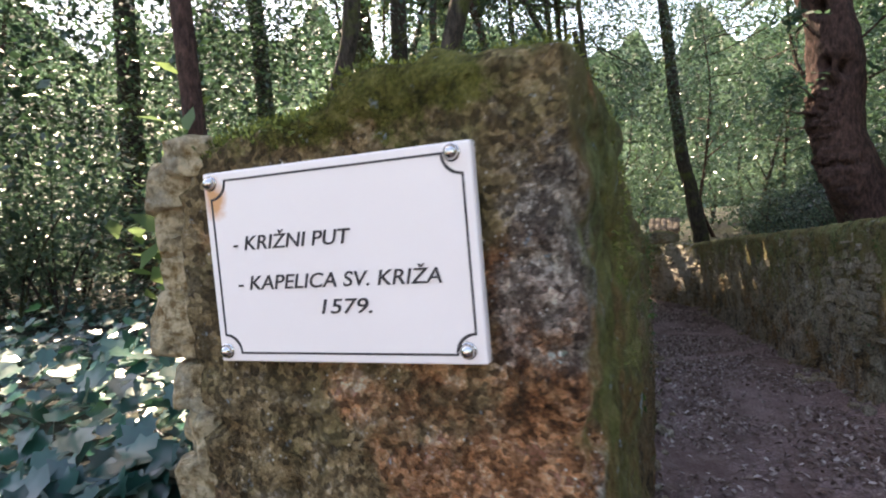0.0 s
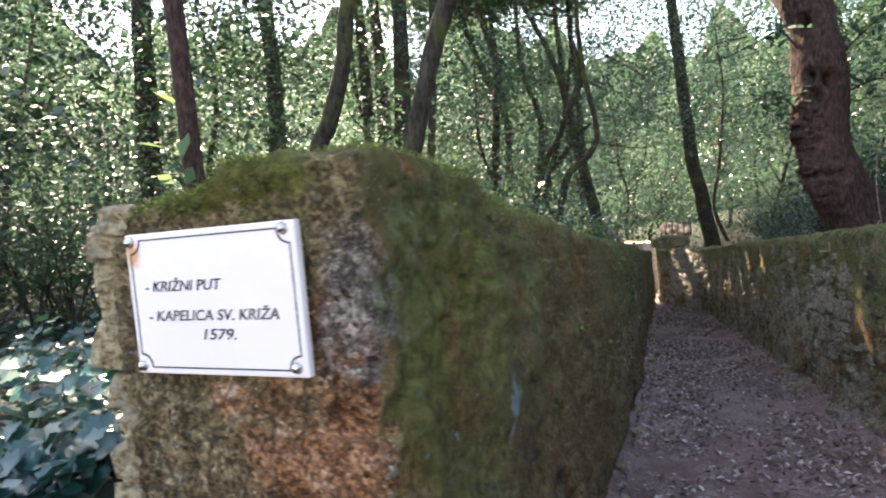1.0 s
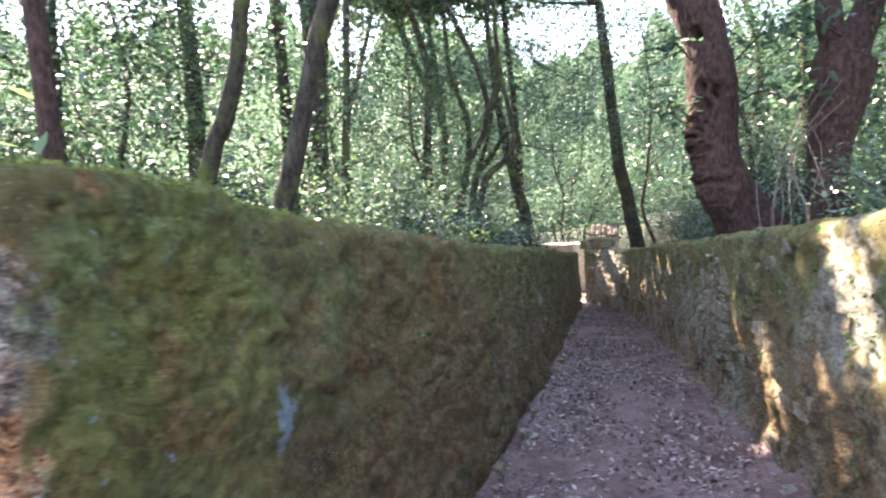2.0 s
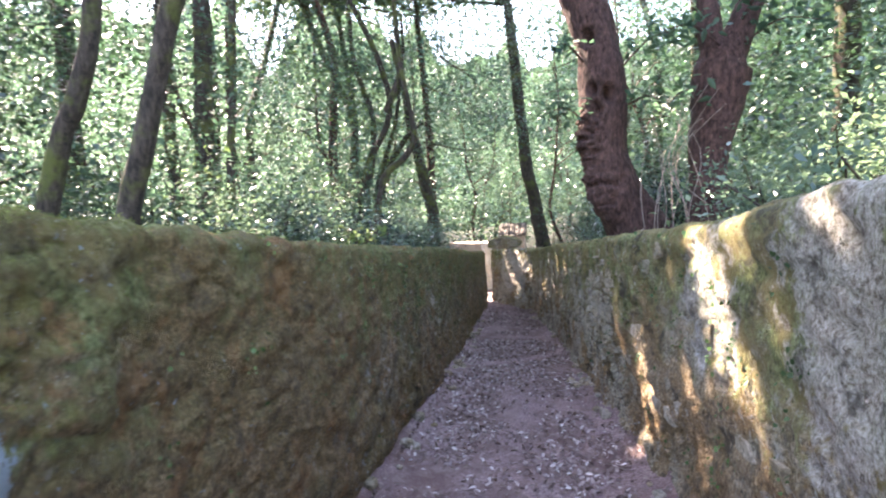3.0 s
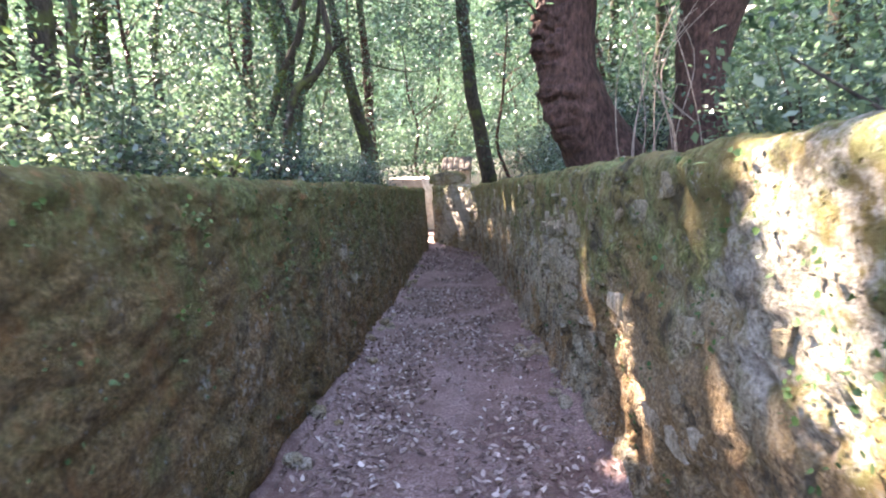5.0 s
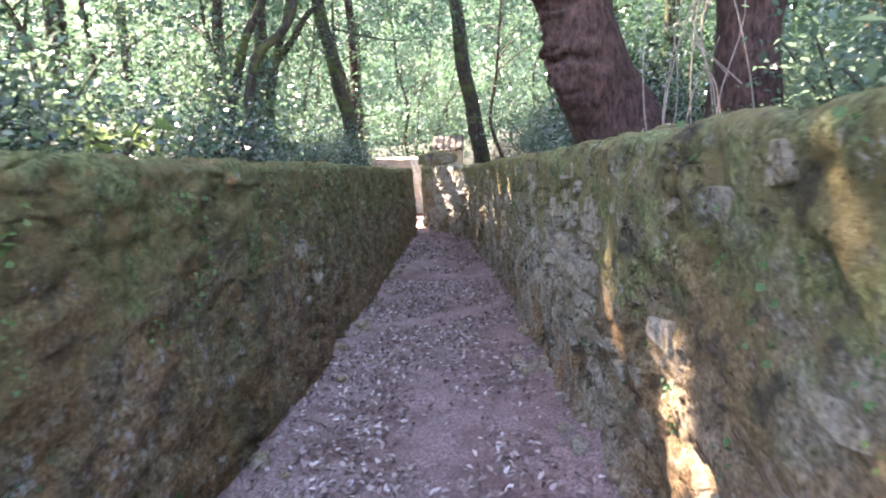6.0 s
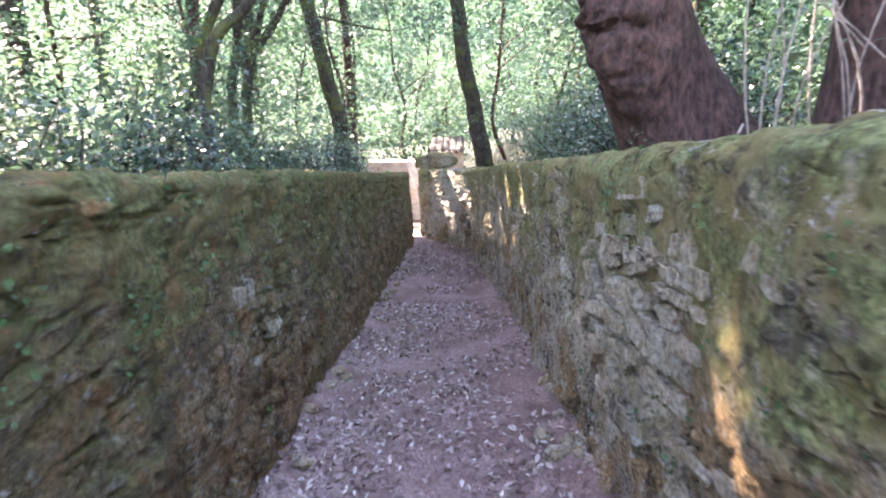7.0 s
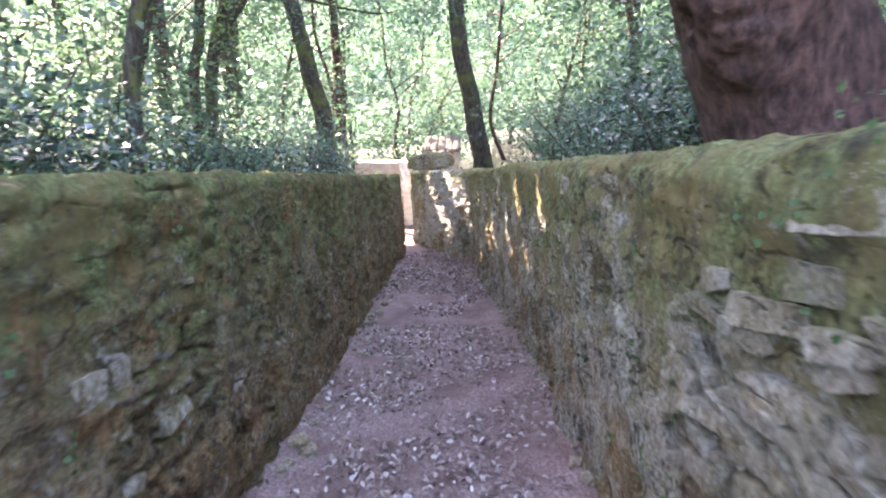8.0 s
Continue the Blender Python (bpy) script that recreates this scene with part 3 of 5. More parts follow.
        slit = (1 - step(split, 0.02, 0.12)) * step(vnoise(p, 2.6, 55) + 0.4 * vnoise(p, 9, 56), 0.12, 0.4) * (0.25 + 0.75 * step(p[:, 1], 3.2, 5.5))
        disp -= 0.04 * slit * step(p[:, 1], 0.8, 1.4)
        if ends[0]:
            disp *= 0.45 + 0.55 * step(p[:, 1], 0.62, 1.1)
        near_end = (1 - step(p[:, 1], 0.75, 1.3)) if ends[0] else 0.0
        disp += near_end * (fbm(p, 38, 3, 91) * 0.0045 - np.clip(vnoise(p, 48, 33) - 0.45, 0, 1) * 0.022)
        disp += (1 - near_end) * np.clip(fbm(p * np.array([1, 0.7, 1.3]), 8, 2, 35), -1, 0.25) * 0.018
        pit = vnoise(p, 26, 31)
        disp -= np.clip(pit - 0.55, 0, 1) * 0.05
        disp -= 0.045 * step(who, 0.8, 0.86) * step(joint, 0.03, 0.15) * (1 - step(hh, 0.3, 0.6)) * (p[:, 1] > 1.0)
        disp -= (0.09 * (1 - step(p[:, 1], 4.6, 6.4)) if side < 0 else -0.03) * (1 - step(hh, 0.05, 0.24))
        if damp:
            k = damp(p)
            disp = disp * (1 - k) - sunk * k
        p = p + nor * disp[:, None]
        pieces.append((p, grid_faces(dims[0], dims[1], flip)))
    v, f = joined(pieces)
    bm = bmesh.new()
    me = mesh_of(name, v, f)
    bm.from_mesh(me)
    bmesh.ops.remove_doubles(bm, verts=bm.verts, dist=0.0008)
    bmesh.ops.recalc_face_normals(bm, faces=bm.faces)
    crest = sorted(bm.faces, key=lambda q: -q.calc_center_median().z)[:400]
    if sum(q.normal.z for q in crest) < 0:
        bmesh.ops.reverse_faces(bm, faces=bm.faces[:])
    bm.to_mesh(me)
    bm.free()
    return obj(name, me, material, None, label, "wall", kind="structure")


def behind_sign(p):
    """Keeps the wall flat where the sign is bolted on."""
    k = step(p[:, 0], -0.585, -0.54) * (1 - step(p[:, 0], -0.185, -0.15)) * step(p[:, 2], 1.69, 1.735) * (1 - step(p[:, 2], 1.985, 2.01))
    return k * (p[:, 1] < 0.66) * 0.9


def bared(p):
    """Where the mortar has fallen out between the stones."""
    h = p[:, 2] - floor_z(p[:, 1])
    return np.clip(1.2 * np.exp(-((p[:, 1] - 5.85) / 0.68) ** 2 - ((h - 0.8) / 0.45) ** 2) - 0.15, 0, 1) * (h < 1.3)


ys = np.linspace(0.592, 14.25, 90)
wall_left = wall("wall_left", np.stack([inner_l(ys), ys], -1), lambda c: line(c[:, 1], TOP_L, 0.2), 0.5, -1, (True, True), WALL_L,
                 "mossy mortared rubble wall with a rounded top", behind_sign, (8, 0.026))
ys = np.linspace(-3.5, 13.45, 110)
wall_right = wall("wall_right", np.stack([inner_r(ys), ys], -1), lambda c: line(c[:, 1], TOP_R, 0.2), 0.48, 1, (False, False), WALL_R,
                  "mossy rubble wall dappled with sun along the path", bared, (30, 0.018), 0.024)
ks = np.linspace(0, 1, 30)
cross = np.stack([0.26 - 1.13 * ks, 13.3 + 1.75 * ks], -1)
wall_end = wall("wall_bend", cross, lambda c: 0.76 - 0.1 * (c[:, 1] - 13.3) / 1.9, 0.45, 1, (False, True), WALL_R,
                "low stone wall where the path bends away", None, (30, 0.03))

# the walked path
xs, ys = np.linspace(-4.2, 2.4, 150), np.concatenate([np.arange(-5, 9, 0.04), np.arange(9, 18, 0.07)])
X, Y = np.meshgrid(xs, ys, indexing="ij")
P = np.stack([X, Y, 0 * X], -1).reshape(-1, 3)
mid = (inner_l(np.clip(P[:, 1], 0.5, 14)) + inner_r(np.clip(P[:, 1], -4, 13.4))) / 2
gap = np.minimum(P[:, 0] - inner_l(np.clip(P[:, 1], 0.5, 14)), inner_r(np.clip(P[:, 1], -4, 13.4)) - P[:, 0])
side_rise = (0.12 + 0.025 * vnoise(P, 1.5, 68)) * np.exp(-np.clip(gap + 0.05, 0, 2) / 0.11) * (P[:, 1] < 13.5) * (P[:, 1] > 0.5)
P[:, 2] = floor_z(P[:, 1]) + fbm(P, 1.6, 3, 60) * 0.014 + fbm(P, 9, 3, 70) * 0.006 + side_rise
path_top = P[:, 2].reshape(X.shape)
obj("path", mesh_of("path", P, grid_faces(len(xs), len(ys))), DIRT, None, "trodden red-brown earth path between two walls", "path", kind="structure")


def path_z(x, y):
    i = np.clip(np.interp(x, xs, np.arange(len(xs))).round().astype(int), 0, len(xs) - 1)
    j = np.clip(np.interp(y, ys, np.arange(len(ys))).round().astype(int), 0, len(ys) - 1)
    return path_top[i, j]


# the ground, one sheet to the horizon
def spaced(lo, hi, fine, reach):
    mid_part = np.arange(lo, hi, fine)
    tail = np.cumsum(fine * 1.16 ** np.arange(1, 60))
    tail = tail[tail < reach]
    return np.concatenate([(lo - tail)[::-1], mid_part, hi + tail])


gx, gy = spaced(-3, 4, 0.08, 400), spaced(-2, 18, 0.14, 400)
X, Y = np.meshgrid(gx, gy, indexing="ij")
Z = ground_z(X, Y)
strip = (X > inner_l(np.clip(Y, 0.5, 14.3)) - 0.1) & (X < inner_r(np.clip(Y, -4, 13.4)) + 0.1) & (Y > -5) & (Y < 18)
Z = np.where(strip, Z - 0.08, Z)
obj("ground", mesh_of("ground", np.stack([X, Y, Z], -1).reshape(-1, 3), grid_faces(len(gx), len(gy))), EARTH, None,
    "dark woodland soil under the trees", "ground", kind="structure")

# ---------------------------------------------------------------- sign
m = Nodes("sign_enamel")
stain = m.math("ADD", m.near((-0.515, 0.566, 1.935), (0.028, 0.05, 0.04)), m.math("MULTIPLY", m.math("SUBTRACT", m.noise(60, 4), 0.5), 0.8))
c = m.mix(m.ramp(m.noise(7, 4), (0.35, 0.0), (0.8, 0.35)), (0.83, 0.77, 0.765), (0.77, 0.68, 0.665))
c = m.mix(m.ramp(stain, (0.25, 0.0), (0.75, 0.85)), c, (0.6, 0.25, 0.05))
SIGN = m.finish(c, 0.45, m.bump(m.noise(300, 2), 0.05, 0.001))
m = Nodes("sign_edge")
EDGE = m.finish(m.ramp(m.noise(40, 4), (0.3, (0.5, 0.45, 0.42)), (0.7, (0.7, 0.66, 0.63))), 0.6)
m = Nodes("black_letters")
BLACK = m.finish(m.ramp(m.noise(90, 3), (0.3, (0.012, 0.01, 0.016)), (0.7, (0.03, 0.027, 0.035))), 0.5)
m = Nodes("bolt_metal")
METAL = m.finish(m.ramp(m.noise(160, 3), (0.3, (0.45, 0.42, 0.4)), (0.7, (0.7, 0.68, 0.66))), 0.22, None, Metallic=1.0)

SX0, SX1, SZ0, SZ1, SY = -0.530, -0.190, 1.741, 1.968, 0.566
sign = empty("wall_sign", (0, 0, 0), "white enamelled sign with black italic lettering bolted to the wall end", "sign")
bm = bmesh.new()
bmesh.ops.create_cube(bm, size=1.0)
for v in bm.verts:
    v.co = Vector(((SX0 + SX1) / 2 + v.co.x * (SX1 - SX0), SY + 0.007 + v.co.y * 0.014, (SZ0 + SZ1) / 2 + v.co.z * (SZ1 - SZ0)))
bmesh.ops.bevel(bm, geom=bm.edges[:], offset=0.003, segments=3, affect="EDGES", profile=0.6)
part("plate", bm, SIGN, sign)


def border_path(inset, notch):
    x0, x1, z0, z1 = SX0 + inset, SX1 - inset, SZ0 + inset, SZ1 - inset
    out = []
    for cx, cz, a0 in ((x0, z0, 90), (x1, z0, 180), (x1, z1, 270), (x0, z1, 0)):
        for k in range(9):
            a = radians(a0 - 90 * k / 8)
            out.append((cx + notch * math.cos(a), cz + notch * math.sin(a)))
    return out


outer, inner = border_path(0.0095, 0.0215), border_path(0.0119, 0.0215)
bm = bmesh.new()
rings = [[bm.verts.new((x, SY - 0.0006, z)) for x, z in ring] for ring in (outer, inner)]
n = len(outer)
for k in range(n):
    bm.faces.new((rings[0][k], rings[0][(k + 1) % n], rings[1][(k + 1) % n], rings[1][k]))
ext = bmesh.ops.extrude_face_region(bm, geom=bm.faces[:])
for g in ext["geom"]:
    if isinstance(g, bmesh.types.BMVert):
        g.co.y += 0.0008
bmesh.ops.recalc_face_normals(bm, faces=bm.faces)
part("border", bm, BLACK, sign, "thin black border line with hollow corners")


def lettering(name, text, x, z, size, parent, material, width):
    cu = bpy.data.curves.new(name, "FONT")
    cu.body, cu.size, cu.shear, cu.offset, cu.extrude = text, size, 0.22, 0.006 * size, 0.0004
    tmp = bpy.data.objects.new(name, cu)
    me = bpy.data.meshes.new_from_object(tmp)
    bpy.data.objects.remove(tmp)
    co = np.zeros(len(me.vertices) * 3)
    me.vertices.foreach_get("co", co)
    co = co.reshape(-1, 3)
    co[:, 0] = (co[:, 0] - co[:, 0].min()) * width / np.ptp(co[:, 0])
    me.vertices.foreach_set("co", np.stack([x + co[:, 0], SY - 0.0007 - co[:, 2], z + co[:, 1]], -1).ravel())
    return obj(name, me, material, parent)


# the words, line by line
for text, x0, z0, w in (("- KRIŽNI PUT", -0.494, 1.8742, 0.160), ("- KAPELICA SV. KRIŽA", -0.4925, 1.8271, 0.260), ("1579.", -0.3805, 1.7972, 0.064)):
    lettering("lettering", text, x0, z0, 0.0235, sign, BLACK, w)

bm = bmesh.new()
bmesh.ops.create_uvsphere(bm, u_segments=20, v_segments=10, radius=0.0082)
for v in bm.verts:
    v.co = Vector((v.co.x, -max(v.co.z, -0.001) * 1.15, v.co.y))
geo_w = bmesh.ops.create_cone(bm, cap_ends=True, segments=20, radius1=0.0098, radius2=0.0088, depth=0.003)["verts"]
for v in geo_w:
    v.co = Vector((v.co.x, -v.co.z + 0.0005, v.co.y))
bmesh.ops.recalc_face_normals(bm, faces=bm.faces)
for f in bm.faces:
    f.smooth = True
bolt = part("bolt", bm, METAL, sign, "domed chrome cap bolt")
spots = [(-0.5185, 1.9555), (-0.2108, 1.957), (-0.519, 1.754), (-0.2105, 1.756)]
bolt.location = (spots[0][0], SY - 0.001, spots[0][1])
for x, z in spots[1:]:
    b = obj("bolt", bolt.data, METAL, sign, "domed chrome cap bolt")
    b.location = (x, SY - 0.001, z)

# ---------------------------------------------------------------- woods
# places that the sun reaches through the leaves: (x, y, z, radius of the gap overhead)
GAPS = [(1.53, 3.2, 1.58, 0.1), (1.54, 3.1, 1.52, 0.15), (1.54, 3.02, 1.42, 0.14), (1.54, 3.0, 1.28, 0.11), (1.55, 2.93, 1.5, 0.07), (1.56, 2.8, 1.8, 0.09), (1.57, 2.68, 1.18, 0.07), (1.58, 2.6, 1.04, 0.06), (1.56, 2.88, 1.12, 0.055),
        (1.54, 3.13, 1.06, 0.045), (1.5, 3.36, 0.88, 0.05), (1.5, 3.3, 0.72, 0.045), (1.49, 3.41, 1.08, 0.035), (1.46, 3.56, 1.45, 0.035), (1.45, 3.72, 1.63, 0.045), (1.6, 2.43, 1.48, 0.06),
        (1.38, 4.3, 0.98, 0.06), (1.37, 4.38, 0.8, 0.07), (1.38, 4.32, 0.62, 0.07), (1.38, 4.29, 0.42, 0.06), (1.38, 4.33, 0.2, 0.07), (1.4, 4.14, 0.67, 0.045), (1.31, 4.97, 0.94, 0.05), (1.31, 4.93, 0.82, 0.04),
        (1.6, 2.12, 1.85, 0.06), (1.42, 3.95, 0.5, 0.04), (0.92, 8.55, 1.1, 0.05), (0.92, 8.5, 0.92, 0.04), (0.84, 9.5, 0.75, 0.05), (0.82, 9.6, 0.9, 0.045), (0.86, 9.2, 0.5, 0.045), (0.66, 10.6, 0.82, 0.05), (0.62, 10.9, 0.36, 0.05),
        (0.75, 10.07, 0.51, 0.045), (0.55, 11.3, 0.22, 0.06), (0.45, 11.84, -0.06, 0.06), (0.42, 12.0, 0.5, 0.05), (0.97, 7.9, 0.12, 0.035),
        (-0.42, 14.35, 0.52, 0.13), (-0.36, 14.26, 0.36, 0.12), (-0.28, 14.13, 0.14, 0.1), (-0.2, 14.0, 0.0, 0.06), (0.0, 13.7, 0.45, 0.07), (0.2, 13.4, 0.3, 0.09), (0.28, 13.26, 0.12, 0.07), (-2.0, 15.6, -0.6, 0.6), (-1.9, 17.0, 0.7, 0.4), (-1.15, 16.8, 0.5, 0.4), (-1.15, 16.8, 0.1, 0.4), (-1.1, 16.4, -0.6, 0.5), (-1.2, 15.4, -0.6, 0.5),
        (-0.3, 1.6, 1.96, 0.05), (-0.34, 2.2, 1.9, 0.07), (-0.4, 2.7, 1.84, 0.07), (-0.38, 3.3, 1.78, 0.06), (-0.45, 3.8, 1.73, 0.08), (-0.42, 4.4, 1.66, 0.08), (-0.5, 5.1, 1.59, 0.09), (-0.6, 6.1, 1.5, 0.08), (-0.62, 7.2, 1.4, 0.08), (-0.8, 8.6, 1.27, 0.08),
        (-0.54, 2.9, 1.8, 0.06), (-0.66, 4.85, 1.75, 0.14), (-0.68, 5.6, 1.55, 0.05), (-1.7, 1.6, 1.5, 0.272), (-1.4, 1.1, 1.5, 0.204), (-1.15, 1.35, 1.5, 0.153), (-2.0, 1.1, 1.5, 0.17), (-3.0, 2.8, 1.5, 0.238), (-2.3, 3.3, 1.5, 0.17), (-3.6, 3.9, 1.6, 0.34), (-1.5, 0.75, 1.5, 0.204), (-1.0, 1.0, 1.5, 0.17), (-2.6, 1.6, 1.5, 0.238), (-1.9, 2.0, 1.55, 0.204), (-3.3, 2.1, 1.5, 0.272), (-2.7, 3.9, 1.6, 0.272), (-4.4, 3.0, 1.6, 0.34), (-4.8, 4.6, 1.7, 0.425), (-1.3, 1.8, 1.5, 0.119),
        (-2.4, 2.2, 1.4, 0.238), (-1.9, 2.6, 1.4, 0.17), (2.1, 3.15, 2.1, 0.24), (2.2, 2.8, 2.1, 0.2), (2.3, 4.6, 2.0, 0.16), (2.1, 5.95, 1.8, 0.35), (1.2, 6.5, 2.6, 0.09)]


fleck = np.random.default_rng(12)
for k in range(95):
    GAPS.append((fleck.uniform(-6.5, -2.3), fleck.uniform(5.5, 15), fleck.uniform(1.4, 2.2), fleck.uniform(0.12, 0.34)))
GAPS += [(-1.6, 3.6, 2.0, 0.45), (-2.1, 4.8, 2.1, 0.6), (-1.8, 6.0, 2.0, 0.5), (-2.2, 7.2, 1.9, 0.5), (-2.9, 3.9, 2.1, 0.5), (-2.1, 8.5, 1.8, 0.5)]
for k in range(3):
    GAPS.append((fleck.uniform(2.4, 5.0), fleck.uniform(3.0, 14), fleck.uniform(1.6, 2.4), fleck.uniform(0.15, 0.35)))


def let_sun_in(p):
    """Drops the leaves that stand between a sunlit place and the sun."""
    s = np.array(SUN)
    ok = np.ones(len(p), bool)
    for x, y, z, r in GAPS:
        d = p - np.array((x, y, z))
        along = d @ s
        off = np.linalg.norm(d - along[:, None] * s, axis=1)
        ok &= ~((off < r + 0.05) & (along > 0.15))
    return p[ok]


def crown_points(r, centre, radii, clumps, per, spread):
    c = r.normal(size=(clumps, 3))
    c = unit(c) * (r.uniform(0, 1, (clumps, 1)) ** 0.45)
    c = c * np.asarray(radii) + np.asarray(centre)
    p = np.repeat(c, per, axis=0) + r.normal(size=(clumps * per, 3)) * spread * np.array([1, 1, 0.6])
    return let_sun_in(p), c


def tree(label, stems, bark, crown=None, leaf=LEAF_TOP, seed=1, sides=14, rough=0.12, leaf_size=0.26, knots=(), rings=10, shoots=()):
    """A tree: stems as rows of (x, y, z, radius), limbs into the crown and a crown of many leaves."""
    r = np.random.default_rng(seed)
    x, y, z = stems[0][0][:3]
    t = empty("tree", (x, y, z), label, "tree")
    off = np.array((x, y, z))

    def add(name, v, f, mat, parent=t, lab=""):
        return obj(name, mesh_of(name, v - off, f), mat, parent, lab)

    for k, stem in enumerate(stems):
        q = smooth_path(stem, max(8, int(rings * len(stem))))
        q[:, :2] += np.stack([vnoise(q[:, :3] + 7 * seed, 1.3, 90 + k), vnoise(q[:, :3], 1.3, 95 + k + seed)], -1) * (0.25 * q[:, 3:4])
        v, f = tube(q[:, :3], q[:, 3], sides, rough, seed + k)
        for kx, ky, kz, size, push in knots:
            d = v - np.array((kx, ky, kz))
            w = np.exp(-((np.linalg.norm(d * np.array([1, 1, 0.75]), axis=1) / size) ** 2)) * (1 + (0.9 if size > 0.11 else 0.4) * vnoise(v, 16, 3) + (0.9 if size > 0.11 else 0.1) * vnoise(v, 34, 4))
            i = np.abs(q[:, None, 2] - v[None, :, 2]).argmin(0)
            v = v + unit(v - q[i, :3]) * (w * push)[:, None]
        add("trunk", v, f, bark)
    for sx, sy, sz, dx, dy, dz in shoots:
        s0, s1 = np.array((sx, sy, sz)), np.array((sx + dx, sy + dy, sz + dz))
        q = smooth_path([s0, (s0 + s1) / 2 + np.array([0, 0, 0.1]), s1], 8)
        v, f = tube(q, np.linspace(0.012, 0.003, 8), 5)
        limb = add("branch", v, f, bark)
        p = q[r.integers(2, 8, 60)] + r.normal(size=(60, 3)) * np.array([0.09, 0.09, 0.07])
        v, f = leaves(p, 0.1, r, wide=0.4, six=True)
        obj("foliage", mesh_of("foliage", v - off, f), LEAF_FAR, limb)
    if crown:
        centre, radii, clumps, per, spread = crown
        p, cl = crown_points(r, centre, radii, clumps, per, spread)
        top = np.array(stems[0][-1][:3])
        for c in cl[:: max(1, len(cl) // 10)]:
            m0 = (top + c) / 2 + r.normal(size=3) * 0.3 + np.array([0, 0, 0.3])
            q = smooth_path([top, m0, c], 8)
            v, f = tube(q, np.linspace(stems[0][-1][3] * 0.45, 0.012, 8), 6)
            add("branch", v, f, bark)
        v, f = leaves(p, leaf_size, r, wide=0.6)
        add("crown", v, f, leaf)
    return t


def on_up(stem, crown):
    """Carries a stem on into its crown."""
    x, y, z, r = stem[-1]
    cx, cy, cz = crown[0]
    d = unit(np.array(stem[-1][:3]) - np.array(stem[-2][:3]))
    return stem + [(x + d[0] * 1.2, y + d[1] * 1.2, z + d[2] * 1.2, r * 0.92), (x + d[0] * 1.4 + (cx - x) * 0.4, y + (cy - y) * 0.4, z + 1.3 + (cz - z - 2.2) * 0.5, r * 0.8), (x + (cx - x) * 0.75, y + (cy - y) * 0.75, cz - 0.9, r * 0.6)]


def high(x, y, clumps=150, z=9.5):
    """A crown: its middle, its half sizes, clumps, leaves in each and their spread."""
    # left crowns are shifted sunward, out of view, to shade path and walls
    return ((x - 1.6 if x < 0 else x, y, z), (2.1, 2.5, 1.2), clumps, 27, 0.42)


big = [(1.82, 6.7, 1.15, 0.42), (1.71, 6.7, 1.5, 0.31), (1.58, 6.7, 1.8, 0.265), (1.47, 6.7, 2.1, 0.24), (1.43, 6.7, 2.3, 0.22), (1.42, 6.7, 2.5, 0.215), (1.41, 6.7, 2.8, 0.23),
       (1.39, 6.7, 3.07, 0.23), (1.35, 6.7, 3.34, 0.21), (1.28, 6.7, 3.62, 0.22), (1.24, 6.7, 3.78, 0.22)]
tree("thick gnarled dark-barked tree leaning above the wall", [on_up(big, high(0.4, 8.2, 70, 8.5))], BARK_DARK, high(0.4, 8.2, 70, 8.5), seed=3, sides=88, rough=0.075, rings=32,
     shoots=[(1.2, 6.5, 2.6, -0.35, -0.2, 0.12), (1.55, 6.45, 3.1, 0.5, -0.4, 0.2), (1.2, 6.5, 3.2, -0.3, -0.3, 0.1), (1.6, 6.5, 2.75, 0.35, -0.3, -0.1)],
     knots=[(1.26, 6.42, 1.88, 0.15, 0.1), (1.32, 6.42, 1.72, 0.11, 0.09), (1.36, 6.4, 1.62, 0.08, 0.07), (1.15, 6.55, 2.52, 0.15, 0.07), (1.2, 6.5, 2.36, 0.12, 0.05), (1.28, 6.52, 2.02, 0.13, 0.05), (1.3, 6.5, 1.84, 0.1, 0.07), (1.34, 6.5, 1.76, 0.07, 0.05), (1.38, 6.5, 1.66, 0.05, 0.04), (1.42, 6.47, 2.87, 0.05, -0.34),
            (1.31, 6.48, 2.74, 0.046, -0.3), (1.25, 6.5, 3.44, 0.045, -0.3), (1.28, 6.48, 2.93, 0.036, -0.26), (1.29, 6.5, 2.59, 0.055, -0.13), (1.5, 6.44, 2.0, 0.045, -0.06), (1.5, 6.44, 1.93, 0.09, 0.04),             (2.05, 6.4, 1.4, 0.14, 0.1), (1.5, 6.35, 1.35, 0.13, 0.06)])
t2 = [(2.2, 6.1, 1.2, 0.26), (2.24, 6.1, 1.72, 0.19), (2.24, 6.1, 2.07, 0.165), (2.26, 6.1, 2.45, 0.2), (2.32, 6.1, 2.88, 0.24), (2.37, 6.1, 3.02, 0.19), (2.49, 6.1, 3.19, 0.13), (2.62, 6.1, 3.46, 0.115)]
t2b = [(2.33, 6.1, 2.9, 0.18), (2.3, 6.1, 3.1, 0.13), (2.27, 6.1, 3.35, 0.1), (2.29, 6.15, 4.4, 0.07)]
tree("dark forked tree standing on the bank", [on_up(t2, high(3.4, 7.0, 40, 8.0)), t2b], BARK_DARK, high(3.4, 7.0, 40, 8.0), seed=4, sides=24,
     shoots=[(2.3, 5.9, 3.1, -0.5, -0.3, 0.1), (2.5, 5.9, 3.1, 0.4, -0.5, 0.0), (2.2, 5.9, 2.7, -0.45, -0.3, -0.15), (2.5, 5.95, 3.3, 0.1, -0.6, 0.1)])
